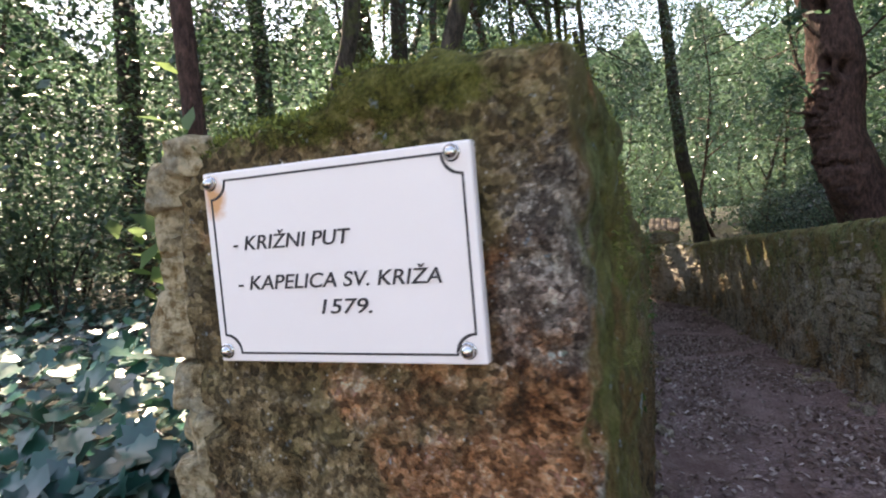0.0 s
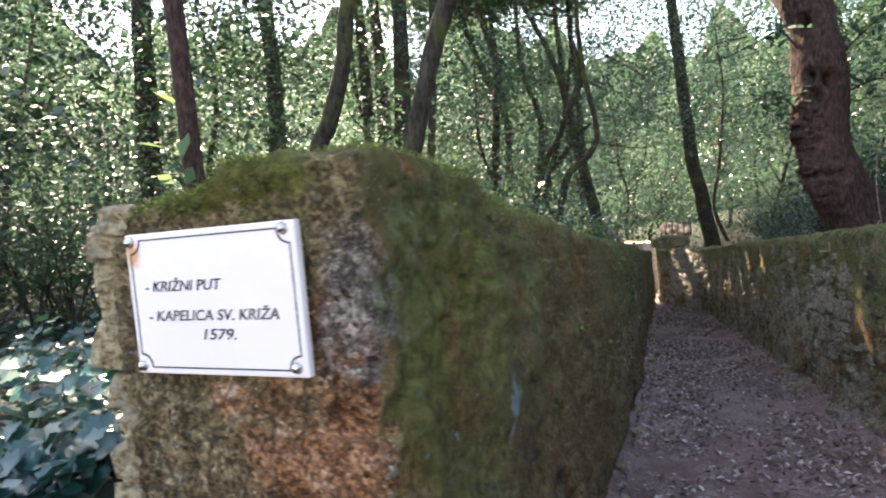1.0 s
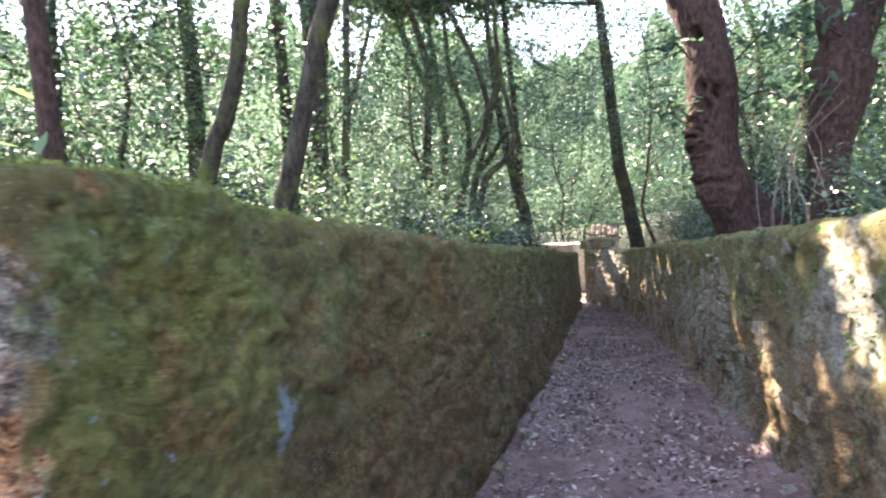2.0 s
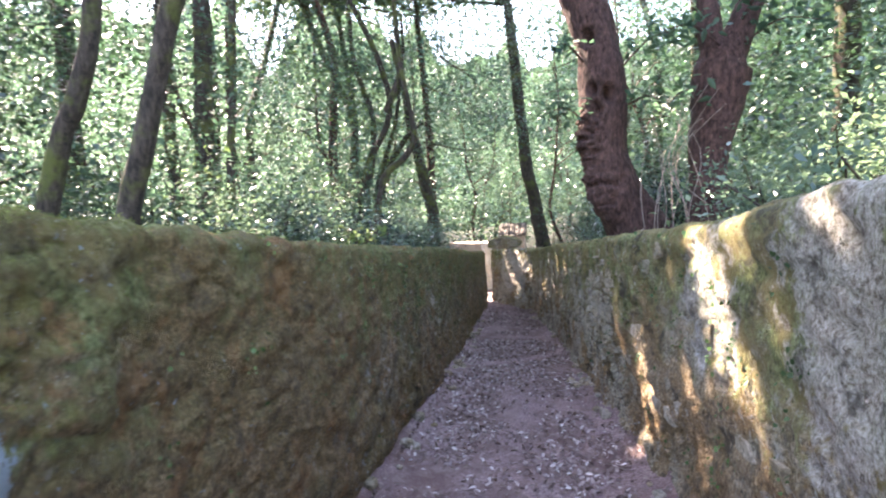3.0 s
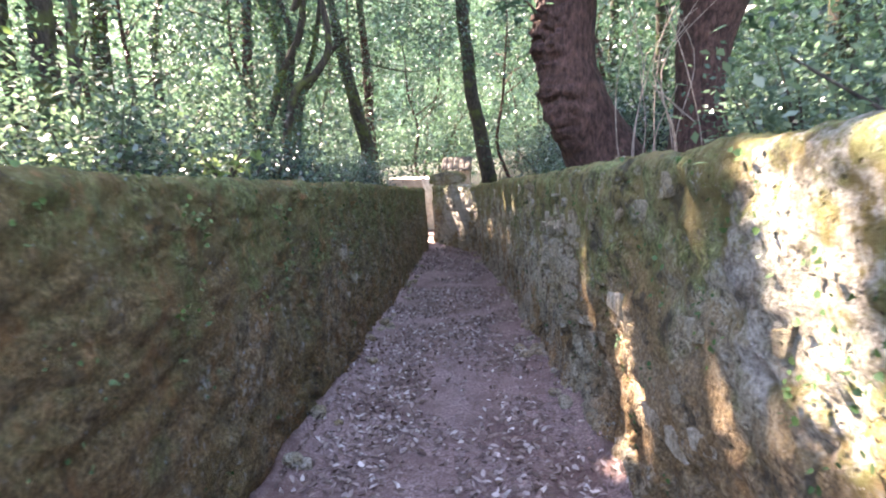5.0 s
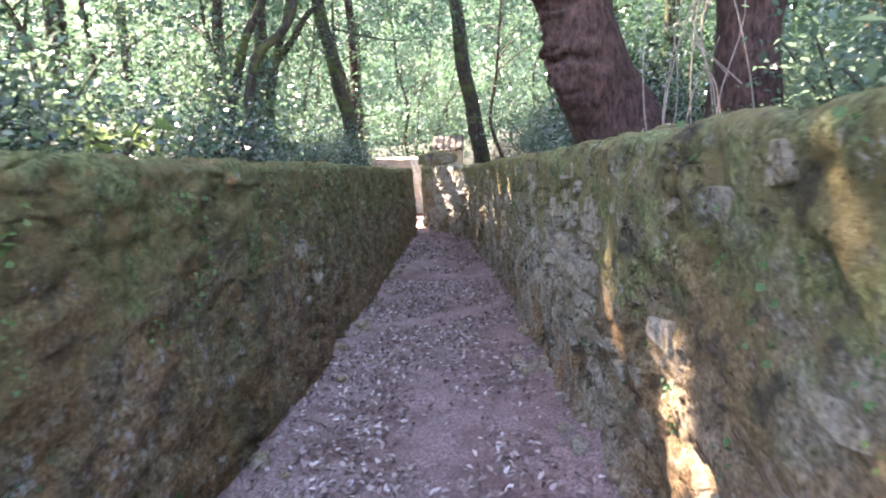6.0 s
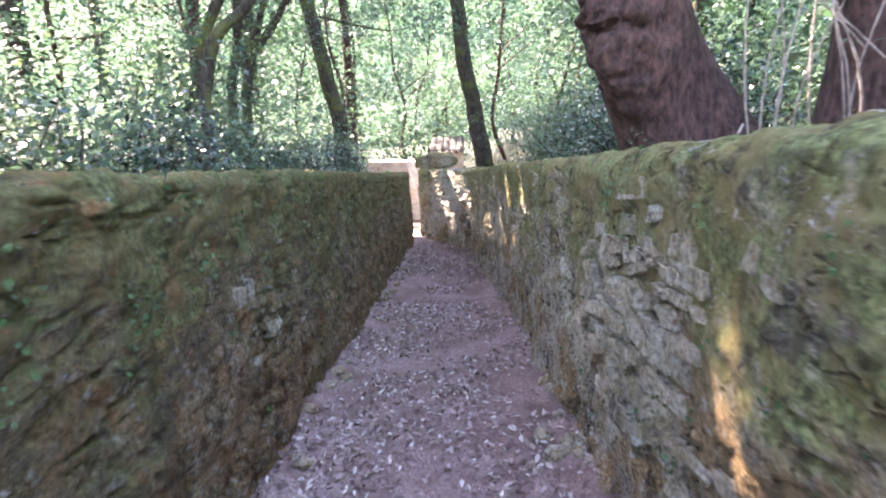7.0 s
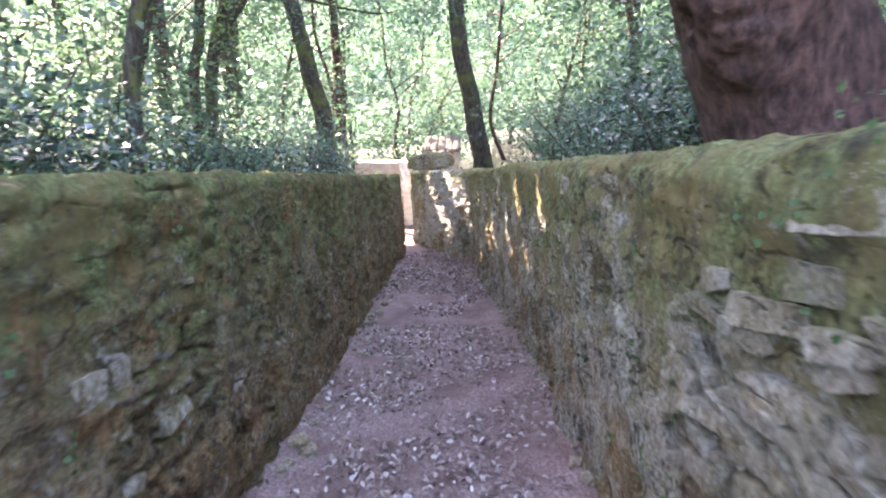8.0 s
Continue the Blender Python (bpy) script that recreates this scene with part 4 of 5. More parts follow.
thin = [(0.5, 16.8, -0.6, 0.24), (0.42, 16.8, 0.54, 0.2), (0.3, 16.8, 1.16, 0.18), (0.19, 16.8, 1.9, 0.17), (0.05, 16.8, 2.9, 0.16), (-0.03, 16.8, 4.1, 0.15), (-0.12, 16.8, 5.57, 0.14), (-0.2, 16.8, 7.0, 0.12)]
tree("slender dark tree leaning beside the bend", [thin], BARK_GREY, high(-1.4, 16.6), seed=5, sides=16)
la = [(-1.75, 3.4, 1.0, 0.085), (-1.53, 3.4, 1.96, 0.07), (-1.39, 3.4, 2.33, 0.066), (-1.25, 3.4, 2.72, 0.062), (-1.14, 3.4, 3.04, 0.06), (-1.06, 3.4, 3.22, 0.058)]
tree("slim leaning grey-brown tree behind the wall", [on_up(la, high(-1.7, 4.3))], BARK_GREY, high(-1.7, 4.3), seed=6)
lb = [(-3.2, 4.2, 1.0, 0.1), (-2.72, 4.2, 2.46, 0.08), (-2.51, 4.2, 2.83, 0.075), (-2.33, 4.2, 3.24, 0.07), (-2.24, 4.2, 3.65, 0.068)]
tree("slim leaning grey-brown tree in the undergrowth", [on_up(lb, high(-3.4, 4.4))], BARK_GREY, high(-3.4, 4.4), seed=7)
f1 = [(-1.61, 8.3, 0.7, 0.06), (-1.56, 8.3, 1.77, 0.05), (-1.5, 8.3, 2.05, 0.05), (-1.41, 8.3, 2.31, 0.05), (-1.31, 8.3, 2.43, 0.045), (-1.15, 8.3, 2.53, 0.042), (-1.01, 8.3, 2.71, 0.04), (-0.97, 8.3, 2.92, 0.038), (-1.02, 8.3, 3.3, 0.036), (-1.09, 8.3, 3.75, 0.034), (-1.12, 8.3, 4.3, 0.032)]
f2 = [(-1.39, 8.4, 3.21, 0.03), (-1.29, 8.4, 3.37, 0.055), (-1.21, 8.4, 3.52, 0.05), (-1.14, 8.4, 3.72, 0.045), (-1.19, 8.4, 3.95, 0.04), (-1.22, 8.4, 4.14, 0.03)]
tree("slender crooked tree with a broken hanging limb", [on_up(f1, high(-1.6, 9.6)), f2], BARK_GREY, high(-1.6, 9.6), seed=8, sides=10)
p1 = [(-2.83, 11.6, 0.2, 0.08), (-2.78, 11.6, 2.04, 0.062), (-2.65, 11.6, 2.6, 0.06), (-2.56, 11.6, 3.2, 0.058), (-2.56, 11.6, 3.7, 0.056), (-2.71, 11.6, 4.21, 0.052), (-2.84, 11.6, 4.71, 0.05), (-2.86, 11.6, 5.1, 0.046), (-2.86, 11.6, 5.49, 0.044)]
p2 = [(-2.64, 11.55, 0.2, 0.08), (-2.59, 11.55, 1.83, 0.068), (-2.46, 11.55, 2.48, 0.066), (-2.27, 11.55, 2.97, 0.045), (-2.09, 11.55, 3.46, 0.04), (-1.95, 11.55, 4.14, 0.035), (-1.84, 11.55, 4.81, 0.03), (-1.84, 11.55, 5.39, 0.026)]
p3 = [(-2.43, 11.55, 2.58, 0.06), (-2.12, 11.55, 2.89, 0.05), (-1.86, 11.55, 3.22, 0.045), (-1.56, 11.55, 3.42, 0.02)]
tree("twin-stemmed forked young tree in the undergrowth", [on_up(p1, high(-1.7, 12.8)), p2, p3], BARK_GREY, high(-1.7, 12.8), seed=9, sides=10)
n5 = [(-2.15, 14.4, -0.3, 0.16), (-2.1, 14.4, 1.53, 0.14), (-2.24, 14.4, 2.44, 0.13), (-2.36, 14.4, 3.08, 0.125), (-2.49, 14.4, 3.72, 0.12), (-2.56, 14.4, 4.48, 0.075), (-2.63, 14.4, 5.23, 0.065), (-2.67, 14.4, 6.09, 0.06), (-2.68, 14.4, 6.69, 0.05)]
tree("crooked dark tree overgrown with leaves", [on_up(n5, high(-3.3, 16.2))], BARK_GREY, high(-3.3, 16.2), seed=10)
l2 = [(-2.5, 9.5, 0.5, 0.06), (-2.28, 9.5, 1.84, 0.052), (-2.15, 9.5, 2.23, 0.05), (-2.02, 9.5, 2.61, 0.05)]
tree("slim young tree in the undergrowth", [on_up(l2, high(-3.3, 10.0))], BARK_GREY, high(-3.3, 10.0), seed=11, sides=10)
# some of these trees are added only for the shade of their unseen crowns
for k, (x, y, rad, lean, cx, cy) in enumerate([(-2.35, 2.55, 0.062, -0.05, -5.1, 4.4), (-3.38, 7.0, 0.12, 0.12, -5.1, 7.2), (-3.93, 7.4, 0.09, -0.05, -3.4, 7.1), (-5.6, 3.0, 0.16, 0.1, -6.8, 5.4),
                                               (-2.9, 6.6, 0.05, 0.25, -1.7, 6.9), (-6.5, 8.5, 0.17, 0.0, -5.2, 10.1), (-4.4, 13.5, 0.12, 0.2, -3.5, 13.2), (-5.4, 18.5, 0.16, 0.0, -5.0, 16.4),
                                               (4.4, 8.8, 0.16, 0.1, 5.2, 9.4), (5.2, 4.2, 0.2, -0.1, 6.4, 4.6), (3.4, 12.5, 0.12, 0.1, 4.0, 13.0), (-7.0, 13.0, 0.2, 0.1, -5.3, 13.2),
                                               (-3.6, 21.5, 0.16, 0.0, -1.8, 19.8), (3.6, 18.5, 0.15, 0.1, 3.2, 20.0), (-7.4, 6.5, 0.18, 0.1, -7.2, 8.6), (-8.2, 3.5, 0.16, 0.1, -8.4, 5.8), (-6.2, 20.5, 0.14, 0.1, -4.2, 18.9), (-8.0, 16.5, 0.14, 0.1, -5.9, 19.5)]):
    g0 = float(ground_z(np.array([x]), np.array([y]))[0]) - 0.15
    st = [(x, y, g0, rad * 1.3), (x + lean * 0.2, y, g0 + 0.6, rad), (x + lean, y, g0 + 2.2, rad * 0.92), (x + lean * 1.6, y + 0.1, g0 + 4.2, rad * 0.8)]
    crown = high(cx, cy, (60 if cx < -5 and cy < 6 else 150) if x < 0 else 30)
    tree("tall woodland tree with a dark trunk", [on_up(st, crown)], BARK_GREY if k % 3 else BARK_DARK, crown, seed=30 + k, sides=12)

# undergrowth: shrubs of glossy leaves, a few meshes copied about
def shrub(seed, radius, height, n, size, leaf, label):
    r = np.random.default_rng(seed)
    s = empty("shrub", (0, 0, 0), label, "shrub", "shrubs of the undergrowth")
    tips = []
    for k in range(6):
        a, lean = r.uniform(0, 6.28), r.uniform(0.25, 1.0)
        tip = np.array([math.cos(a) * radius * lean, math.sin(a) * radius * lean, height * r.uniform(0.6, 1.0)])
        q = smooth_path([(0, 0, 0), tip * (0.35, 0.35, 0.5), tip], 8)
        v, f = tube(q, np.linspace(0.014, 0.004, 8), 5)
        obj("stem", mesh_of("stem", v, f), BARK_GREY, s)
        tips += [q[3], q[4], q[5], q[6], q[7]]
    tips = np.array(tips)
    p = tips[r.integers(0, len(tips), n)] + r.normal(size=(n, 3)) * np.array([radius * 0.25, radius * 0.25, height * 0.13])
    p = p[p[:, 2] > 0.05]
    v, f = leaves(p, size, r, wide=0.48)
    obj("foliage", mesh_of("foliage", v, f), leaf, s)
    return s


protos = [shrub(50, 0.7, 1.3, 1500, 0.056, LEAF, "glossy dark green laurel shrub behind the wall"),
          shrub(51, 0.6, 0.9, 1200, 0.046, LEAF, "low glossy green shrub on the bank"),
          shrub(52, 0.9, 2.0, 1900, 0.075, LEAF_FAR, "tall leafy sapling lit from behind"),
          shrub(53, 0.8, 1.6, 1500, 0.07, LEAF_FAR, "bright green leafy shrub under the trees")]
first = [True] * 4
r = np.random.default_rng(77)
spots = []
for k in range(150):
    side = r.uniform()
    y = r.uniform(1.0, 19)
    if side < 0.62:
        x = inner_l(np.clip(y, 0.5, 14.3)) - 1.0 - abs(r.normal()) * 2.6
        if y < 4.5 and x > -4.5:
            continue
    else:
        x = inner_r(np.clip(y, -4, 13.4)) + 1.3 + abs(r.normal()) * 2.4
        if y < 4.6:
            continue
    if (x + 0.2) ** 2 + (y - 16.5) ** 2 < 3 or (13.5 < y < 17 and -3 < x < 0.4):
        continue
    spots.append((float(x), float(y)))
for k, (x, y) in enumerate(spots):
    i = 1 if (x > 0 and y < 9.5) else (k % 4 if abs(x) > 2.4 else k % 2)
    m4 = pose(x, y, float(ground_z(np.array([x]), np.array([y]))[0]) - 0.03, 0, 0, r.uniform(0, 360))
    if first[i]:
        protos[i].matrix_world = m4
        first[i] = False
    else:
        copy_thing(protos[i], m4)

# dark small-leaved shrubs close behind the walls
holm = shrub(55, 0.62, 1.05, 1600, 0.048, LEAF_HOLM, "dark bluish green shrub with small glossy leaves")
hr = np.random.default_rng(58)
spots = [(float(inner_l(y)) - 0.95 - 0.5 * hr.uniform(), float(y)) for y in np.arange(4.6, 14.0, 0.42)]
spots += [(float(inner_l(y)) - 1.9 - 0.8 * hr.uniform(), float(y)) for y in np.arange(5.0, 15.5, 0.7)]
spots += [(float(inner_r(y)) + 1.0 + 0.7 * hr.uniform(), float(y)) for y in np.arange(7.9, 13.4, 0.6)]
for k, (x, y) in enumerate(spots):
    m4 = pose(x, y, float(ground_z(np.array([x]), np.array([y]))[0]) - 0.05, 0, 0, hr.uniform(0, 360))
    if k:
        copy_thing(holm, m4)
    else:
        holm.matrix_world = m4

# young woodland trees further off: four kinds, copied about
def sapling(seed, height, reach, clump_n, label):
    r = np.random.default_rng(seed)
    t = empty("tree", (0, 0, 0), label, "tree", "young trees of the wood")
    bend = np.cumsum(r.normal(size=(7, 2)) * 0.2, axis=0)
    rows = [(bend[k][0] - bend[0][0], bend[k][1] - bend[0][1], height * k / 6, 0.066 - 0.052 * k / 6) for k in range(7)]
    q = smooth_path(rows, 26)
    v, f = tube(q[:, :3], q[:, 3], 8, 0.14, seed)
    bark = BARK_GREY if seed % 2 else BARK_DARK
    obj("trunk", mesh_of("trunk", v, f), bark, t)
    heads = []
    for k in range(clump_n):
        i = r.integers(6, 26)
        a = r.uniform(0, 6.28)
        out = reach * r.uniform(0.25, 1.0) * (1.15 - 0.5 * i / 26)
        c = q[i, :3] + np.array([math.cos(a) * out, math.sin(a) * out, r.uniform(0.0, 0.9)])
        heads.append(c)
        if k < 14:
            knee = (q[i, :3] + c) / 2 + r.normal(size=3) * 0.14
            v, f = tube(smooth_path([q[i, :3], knee, (knee + c) / 2 + r.normal(size=3) * 0.1, c], 9), np.linspace(q[i, 3] * 0.55, 0.005, 9), 5)
            obj("branch", mesh_of("branch", v, f), bark, t)
    heads = np.array(heads)
    n = clump_n * 44
    p = heads[r.integers(0, clump_n, n)] + r.normal(size=(n, 3)) * np.array([0.27, 0.27, 0.13])
    v, f = leaves(p, 0.092, r, wide=0.52)
    # every other kind gets the leaf colour that holds shade
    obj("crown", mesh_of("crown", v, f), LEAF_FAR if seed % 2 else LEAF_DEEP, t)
    return t


kinds = [sapling(60, 7.5, 1.5, 46, "slender woodland tree with airy green leaves"), sapling(61, 6.0, 1.6, 44, "young woodland tree with sunlit leaves"),
         sapling(62, 9.0, 1.7, 50, "tall thin woodland tree among others"), sapling(63, 5.0, 1.4, 42, "low leafy woodland tree lit from behind")]
fresh = [True] * 4
r = np.random.default_rng(15)
done = []
for k in range(900):
    a, d = r.uniform(-1.7, 1.25), 5.0 + 27 * r.uniform() ** 0.75
    x, y = d * math.sin(a), 2.5 + d * math.cos(a)
    if (-2.0 < x < 3.0 and y < 19.5) or (x < 0 and d < 6.5) or (x > 0 and d < 8.5) or min([9] + [math.hypot(x - i, y - j) for i, j in done]) < 1.5 or (-2.6 < x < -0.9 and 13 < y < 22) or (x < -0.9 and y > 13 and min(abs((x + 0.3) * 0.5 + (y - 14.2) * 0.62), abs((x + 1.15) * 0.5 + (y - 16.8) * 0.62)) < 1.1):
        continue
    done.append((x, y))
    if len(done) > 96:
        break
    i = k % 4
    s = r.uniform(0.8, 1.2)
    m4 = pose(x, y, float(ground_z(np.array([x]), np.array([y]))[0]) - 0.1, r.normal() * 4, r.normal() * 4, r.uniform(0, 360))
    if fresh[i]:
        kinds[i].matrix_world = m4
        fresh[i] = False
    else:
        copy_thing(kinds[i], m4)

# the same wood behind the camera
for k in range(24):
    a, d = r.uniform(1.6, 4.4), r.uniform(5.5, 13)
    x, y = d * math.sin(a), 0.5 + d * math.cos(a)
    if -1.6 < x < 2.6:
        continue
    copy_thing(kinds[k % 4], pose(x, y, float(ground_z(np.array([x]), np.array([y]))[0]) - 0.1, r.normal() * 4, r.normal() * 4, r.uniform(0, 360)))

clumps = []
for k in range(5200):
    a, d = r.uniform(-1.9, 1.5), 12 + 36 * r.uniform() ** 0.85
    x, y = d * math.sin(a), 3 + d * math.cos(a)
    if (-2.6 < x < 2.0 and y < 21):
        continue
    z = float(ground_z(np.array([x]), np.array([y]))[0]) + (r.uniform() ** 1.1) * (1.5 + 0.46 * d)
    if vnoise(np.array([[x, y, z]]), 0.17, 8)[0] + 0.6 * vnoise(np.array([[x, y, z]]), 0.45, 9)[0] + 0.12 * r.normal() < 0.02:
        continue
    clumps.append((x, y, z, d))
for k in range(1700):
    a, d = r.uniform(-0.55, 0.42), 19 + 27 * r.uniform()
    x, y = d * math.sin(a), 3 + d * math.cos(a)
    clumps.append((x, y, float(ground_z(np.array([x]), np.array([y]))[0]) + r.uniform() * (2 + 0.5 * d), d))
clumps = np.array(clumps)
n_per = 52
p = np.repeat(clumps[:, :3], n_per, axis=0) + r.normal(size=(len(clumps) * n_per, 3)) * np.repeat(0.3 + 0.017 * clumps[:, 3], n_per)[:, None] * np.array([1.2, 1.2, 0.6])
v, f = leaves(let_sun_in(p), 0.165, r, wide=0.6)
obj("far_foliage", mesh_of("far_foliage", v, f), LEAF_FAR, None, "sunlit green foliage deep in the woodland", "foliage", kind="stuff")

clumps = []
for k in range(1900):
    a, d = r.uniform(-1.9, 1.5), 11 + 20 * r.uniform()
    x, y = d * math.sin(a), 3 + d * math.cos(a)
    if (-2.6 < x < 2.2 and y < 21):
        continue
    z = float(ground_z(np.array([x]), np.array([y]))[0]) + 0.2 + 2.2 * r.uniform() ** 1.3 + 0.03 * d
    clumps.append((x, y, z, d))
clumps = np.array(clumps)
p = np.repeat(clumps[:, :3], 42, axis=0) + r.normal(size=(len(clumps) * 42, 3)) * np.array([0.5, 0.5, 0.26])
v, f = leaves(p, 0.15, r, wide=0.55)
obj("far_undergrowth", mesh_of("far_undergrowth", v, f), LEAF, None, "dark glossy undergrowth deep in the woodland", "undergrowth", kind="stuff")

# dark masses of leaves that hang in front of the lit ones, shade put into their colour
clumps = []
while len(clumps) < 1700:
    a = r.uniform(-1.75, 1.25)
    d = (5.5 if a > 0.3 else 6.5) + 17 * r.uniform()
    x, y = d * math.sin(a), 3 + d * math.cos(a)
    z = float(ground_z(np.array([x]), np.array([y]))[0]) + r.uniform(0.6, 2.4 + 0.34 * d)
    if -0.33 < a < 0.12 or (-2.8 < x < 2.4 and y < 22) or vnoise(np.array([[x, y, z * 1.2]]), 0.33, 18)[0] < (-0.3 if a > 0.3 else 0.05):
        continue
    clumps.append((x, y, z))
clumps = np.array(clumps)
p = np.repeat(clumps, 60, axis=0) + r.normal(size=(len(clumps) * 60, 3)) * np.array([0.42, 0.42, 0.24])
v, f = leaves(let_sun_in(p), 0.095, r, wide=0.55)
obj("shaded_foliage", mesh_of("shaded_foliage", v, f), LEAF_DEEP, None, "dark green foliage between the trunks, shade in its leaf colour", "foliage", kind="stuff")

for lo, hi, n, lab in (((3.0, 4.2, 2.0), (7.5, 10.5, 6.6), 520, "dark green foliage on the bank above the wall, shade in its leaf colour"), ((-9.5, 2.6, 1.5), (-3.3, 8.5, 5.6), 620, "dark green foliage deep in the wood beyond the ivy, shade in its leaf colour")):
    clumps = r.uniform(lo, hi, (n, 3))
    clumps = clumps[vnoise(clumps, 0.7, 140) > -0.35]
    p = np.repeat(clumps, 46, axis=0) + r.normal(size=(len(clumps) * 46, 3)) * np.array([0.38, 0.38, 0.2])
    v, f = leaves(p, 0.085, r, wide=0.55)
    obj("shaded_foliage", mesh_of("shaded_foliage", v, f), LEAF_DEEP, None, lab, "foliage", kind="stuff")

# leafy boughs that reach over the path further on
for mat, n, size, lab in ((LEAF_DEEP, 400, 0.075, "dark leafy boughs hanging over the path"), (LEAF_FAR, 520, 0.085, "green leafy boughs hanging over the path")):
    c = np.stack([r.uniform(-5.5, 5.0, n), r.uniform(10.5, 21, n), r.uniform(0, 1, n)], -1)
    c[:, 2] = 1.7 + 0.09 * c[:, 1] + 5.8 * c[:, 2]
    c = c[vnoise(c, 0.55, n) > -0.05]
    p = np.repeat(c, 60, axis=0) + r.normal(size=(len(c) * 60, 3)) * np.array([0.4, 0.4, 0.16])
    v, f = leaves(let_sun_in(p), size, r, wide=0.52)
    boughs = empty("boughs", (0, 14, 4), lab, "foliage", kind="stuff")
    obj("foliage", mesh_of("foliage", v - np.array([0, 14, 4.0]), f), mat, boughs, kind="stuff")
    for a in c[::7]:
        b = a + np.array([(-1 if a[0] < 0 else 1) * r.uniform(0.8, 1.8), r.normal() * 0.5, r.uniform(0.2, 1.2)])
        v, f = tube(smooth_path([b, (a + b) / 2 + r.normal(size=3) * 0.15, a], 9) - np.array([0, 14, 4.0]), np.linspace(0.022, 0.004, 9), 5)
        obj("branch", mesh_of("branch", v, f), BARK_GREY, boughs)

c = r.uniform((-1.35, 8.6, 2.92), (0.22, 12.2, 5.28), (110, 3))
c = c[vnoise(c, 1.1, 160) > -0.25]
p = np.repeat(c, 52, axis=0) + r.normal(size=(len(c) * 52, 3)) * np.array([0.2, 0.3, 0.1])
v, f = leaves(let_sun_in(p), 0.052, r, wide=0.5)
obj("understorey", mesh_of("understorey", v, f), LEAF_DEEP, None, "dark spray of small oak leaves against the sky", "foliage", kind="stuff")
fresh_sunlit_leaf = leaf_material("fresh_sunlit_leaf", (0.06, 0.12, 0.03), (0.16, 0.27, 0.06), 0.5, 0.35)
# thin sprays of small leaves in front of the trunks
# the yellow-green set carries sunlight in its leaf colour
for mat, n, lab in ((LEAF, 420, "small bluish green leaves of the understorey"), (LEAF_FAR, 480, "small light green leaves of the understorey"), (LEAF_DEEP, 330, "small dark leaves of the understorey"), (fresh_sunlit_leaf, 260, "yellow-green leaves of the understorey, sunlight in their colour")):
    y = r.uniform(4.5, 14, n)
    x = inner_l(y) - 1.1 - 4.2 * r.uniform(size=n)
    c = np.stack([x, y, ground_z(x, y) + 0.5 + 4.0 * r.uniform(size=n) ** 1.1], -1)
    c = c[vnoise(c, 0.8, n) > -0.15]
    p = np.repeat(c, 46, axis=0) + r.normal(size=(len(c) * 46, 3)) * np.array([0.26, 0.26, 0.13])
    v, f = leaves(let_sun_in(p), 0.066, r, wide=0.5)
    obj("understorey", mesh_of("understorey", v, f), mat, None, lab, "foliage", kind="stuff")

brown_leaf = leaf_material("withered_leaf", (0.07, 0.04, 0.025), (0.2, 0.12, 0.075), 0.2, 0.7)
for spot, mat, size, n, lab in (((-2.3, 2.35), fresh_sunlit_leaf, 0.16, 160, "light green sapling with long drooping leaves"), ((-4.3, 4.2), brown_leaf, 0.09, 500, "withered brown shrub under the trees")):
    s = shrub(90 + n, 0.55, 1.35 if n < 200 else 0.9, n, size, mat, lab)
    s.matrix_world = pose(*spot, float(ground_z(np.array([spot[0]]), np.array([spot[1]]))[0]) - 0.03)

# the wood goes on: a ragged screen of foliage far behind everything
m = Nodes("distant_wood")
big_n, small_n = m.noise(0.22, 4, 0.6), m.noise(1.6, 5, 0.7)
# sunlit and shaded leaf masses are painted in as pale and dark blotches
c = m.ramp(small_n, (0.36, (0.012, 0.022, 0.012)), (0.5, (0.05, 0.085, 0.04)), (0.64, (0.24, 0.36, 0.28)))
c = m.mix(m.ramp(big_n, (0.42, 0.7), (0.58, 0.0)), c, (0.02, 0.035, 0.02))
m.finish(c, 0.8)
tr = m.node("ShaderNodeBsdfTranslucent", Color=c)
mx = m.node("ShaderNodeMixShader", Fac=0.6)
m.t.links.new(m.bsdf.outputs[0], mx.inputs[1])
m.t.links.new(tr.outputs[0], mx.inputs[2])
m.t.links.new(mx.outputs[0], m.out.inputs[0])
ang, lev = np.linspace(-2.4, 1.9, 420), np.linspace(0, 1, 26)
A, L = np.meshgrid(ang, lev, indexing="ij")
P = np.stack([A * 12, 0 * A, 0 * A], -1).reshape(-1, 3)
rim = (24 + 6 * fbm(P, 0.35, 5, 201, 0.65)).reshape(A.shape) - 4 * np.exp(-((A + 0.1) / 0.1) ** 2)
R = 60 + (fbm(np.stack([A * 30, L * 9, 0 * A], -1).reshape(-1, 3), 0.6, 3, 205) * 3).reshape(A.shape)
P = np.stack([R * np.sin(A), 5 + R * np.cos(A), -2 + L * (rim + 2)], -1).reshape(-1, 3)
obj("backdrop", mesh_of("backdrop", P, grid_faces(len(ang), len(lev))), m.mat, None, "distant woodland backdrop with sunlit and dark tones painted in", "woodland", kind="structure")

tuft = shrub(96, 0.2, 0.2, 70, 0.075, fresh_sunlit_leaf, "small yellow-green plant on the wall top")
tuft.matrix_world = pose(-0.62, 4.8, float(line(4.8, TOP_L)) - 0.01)


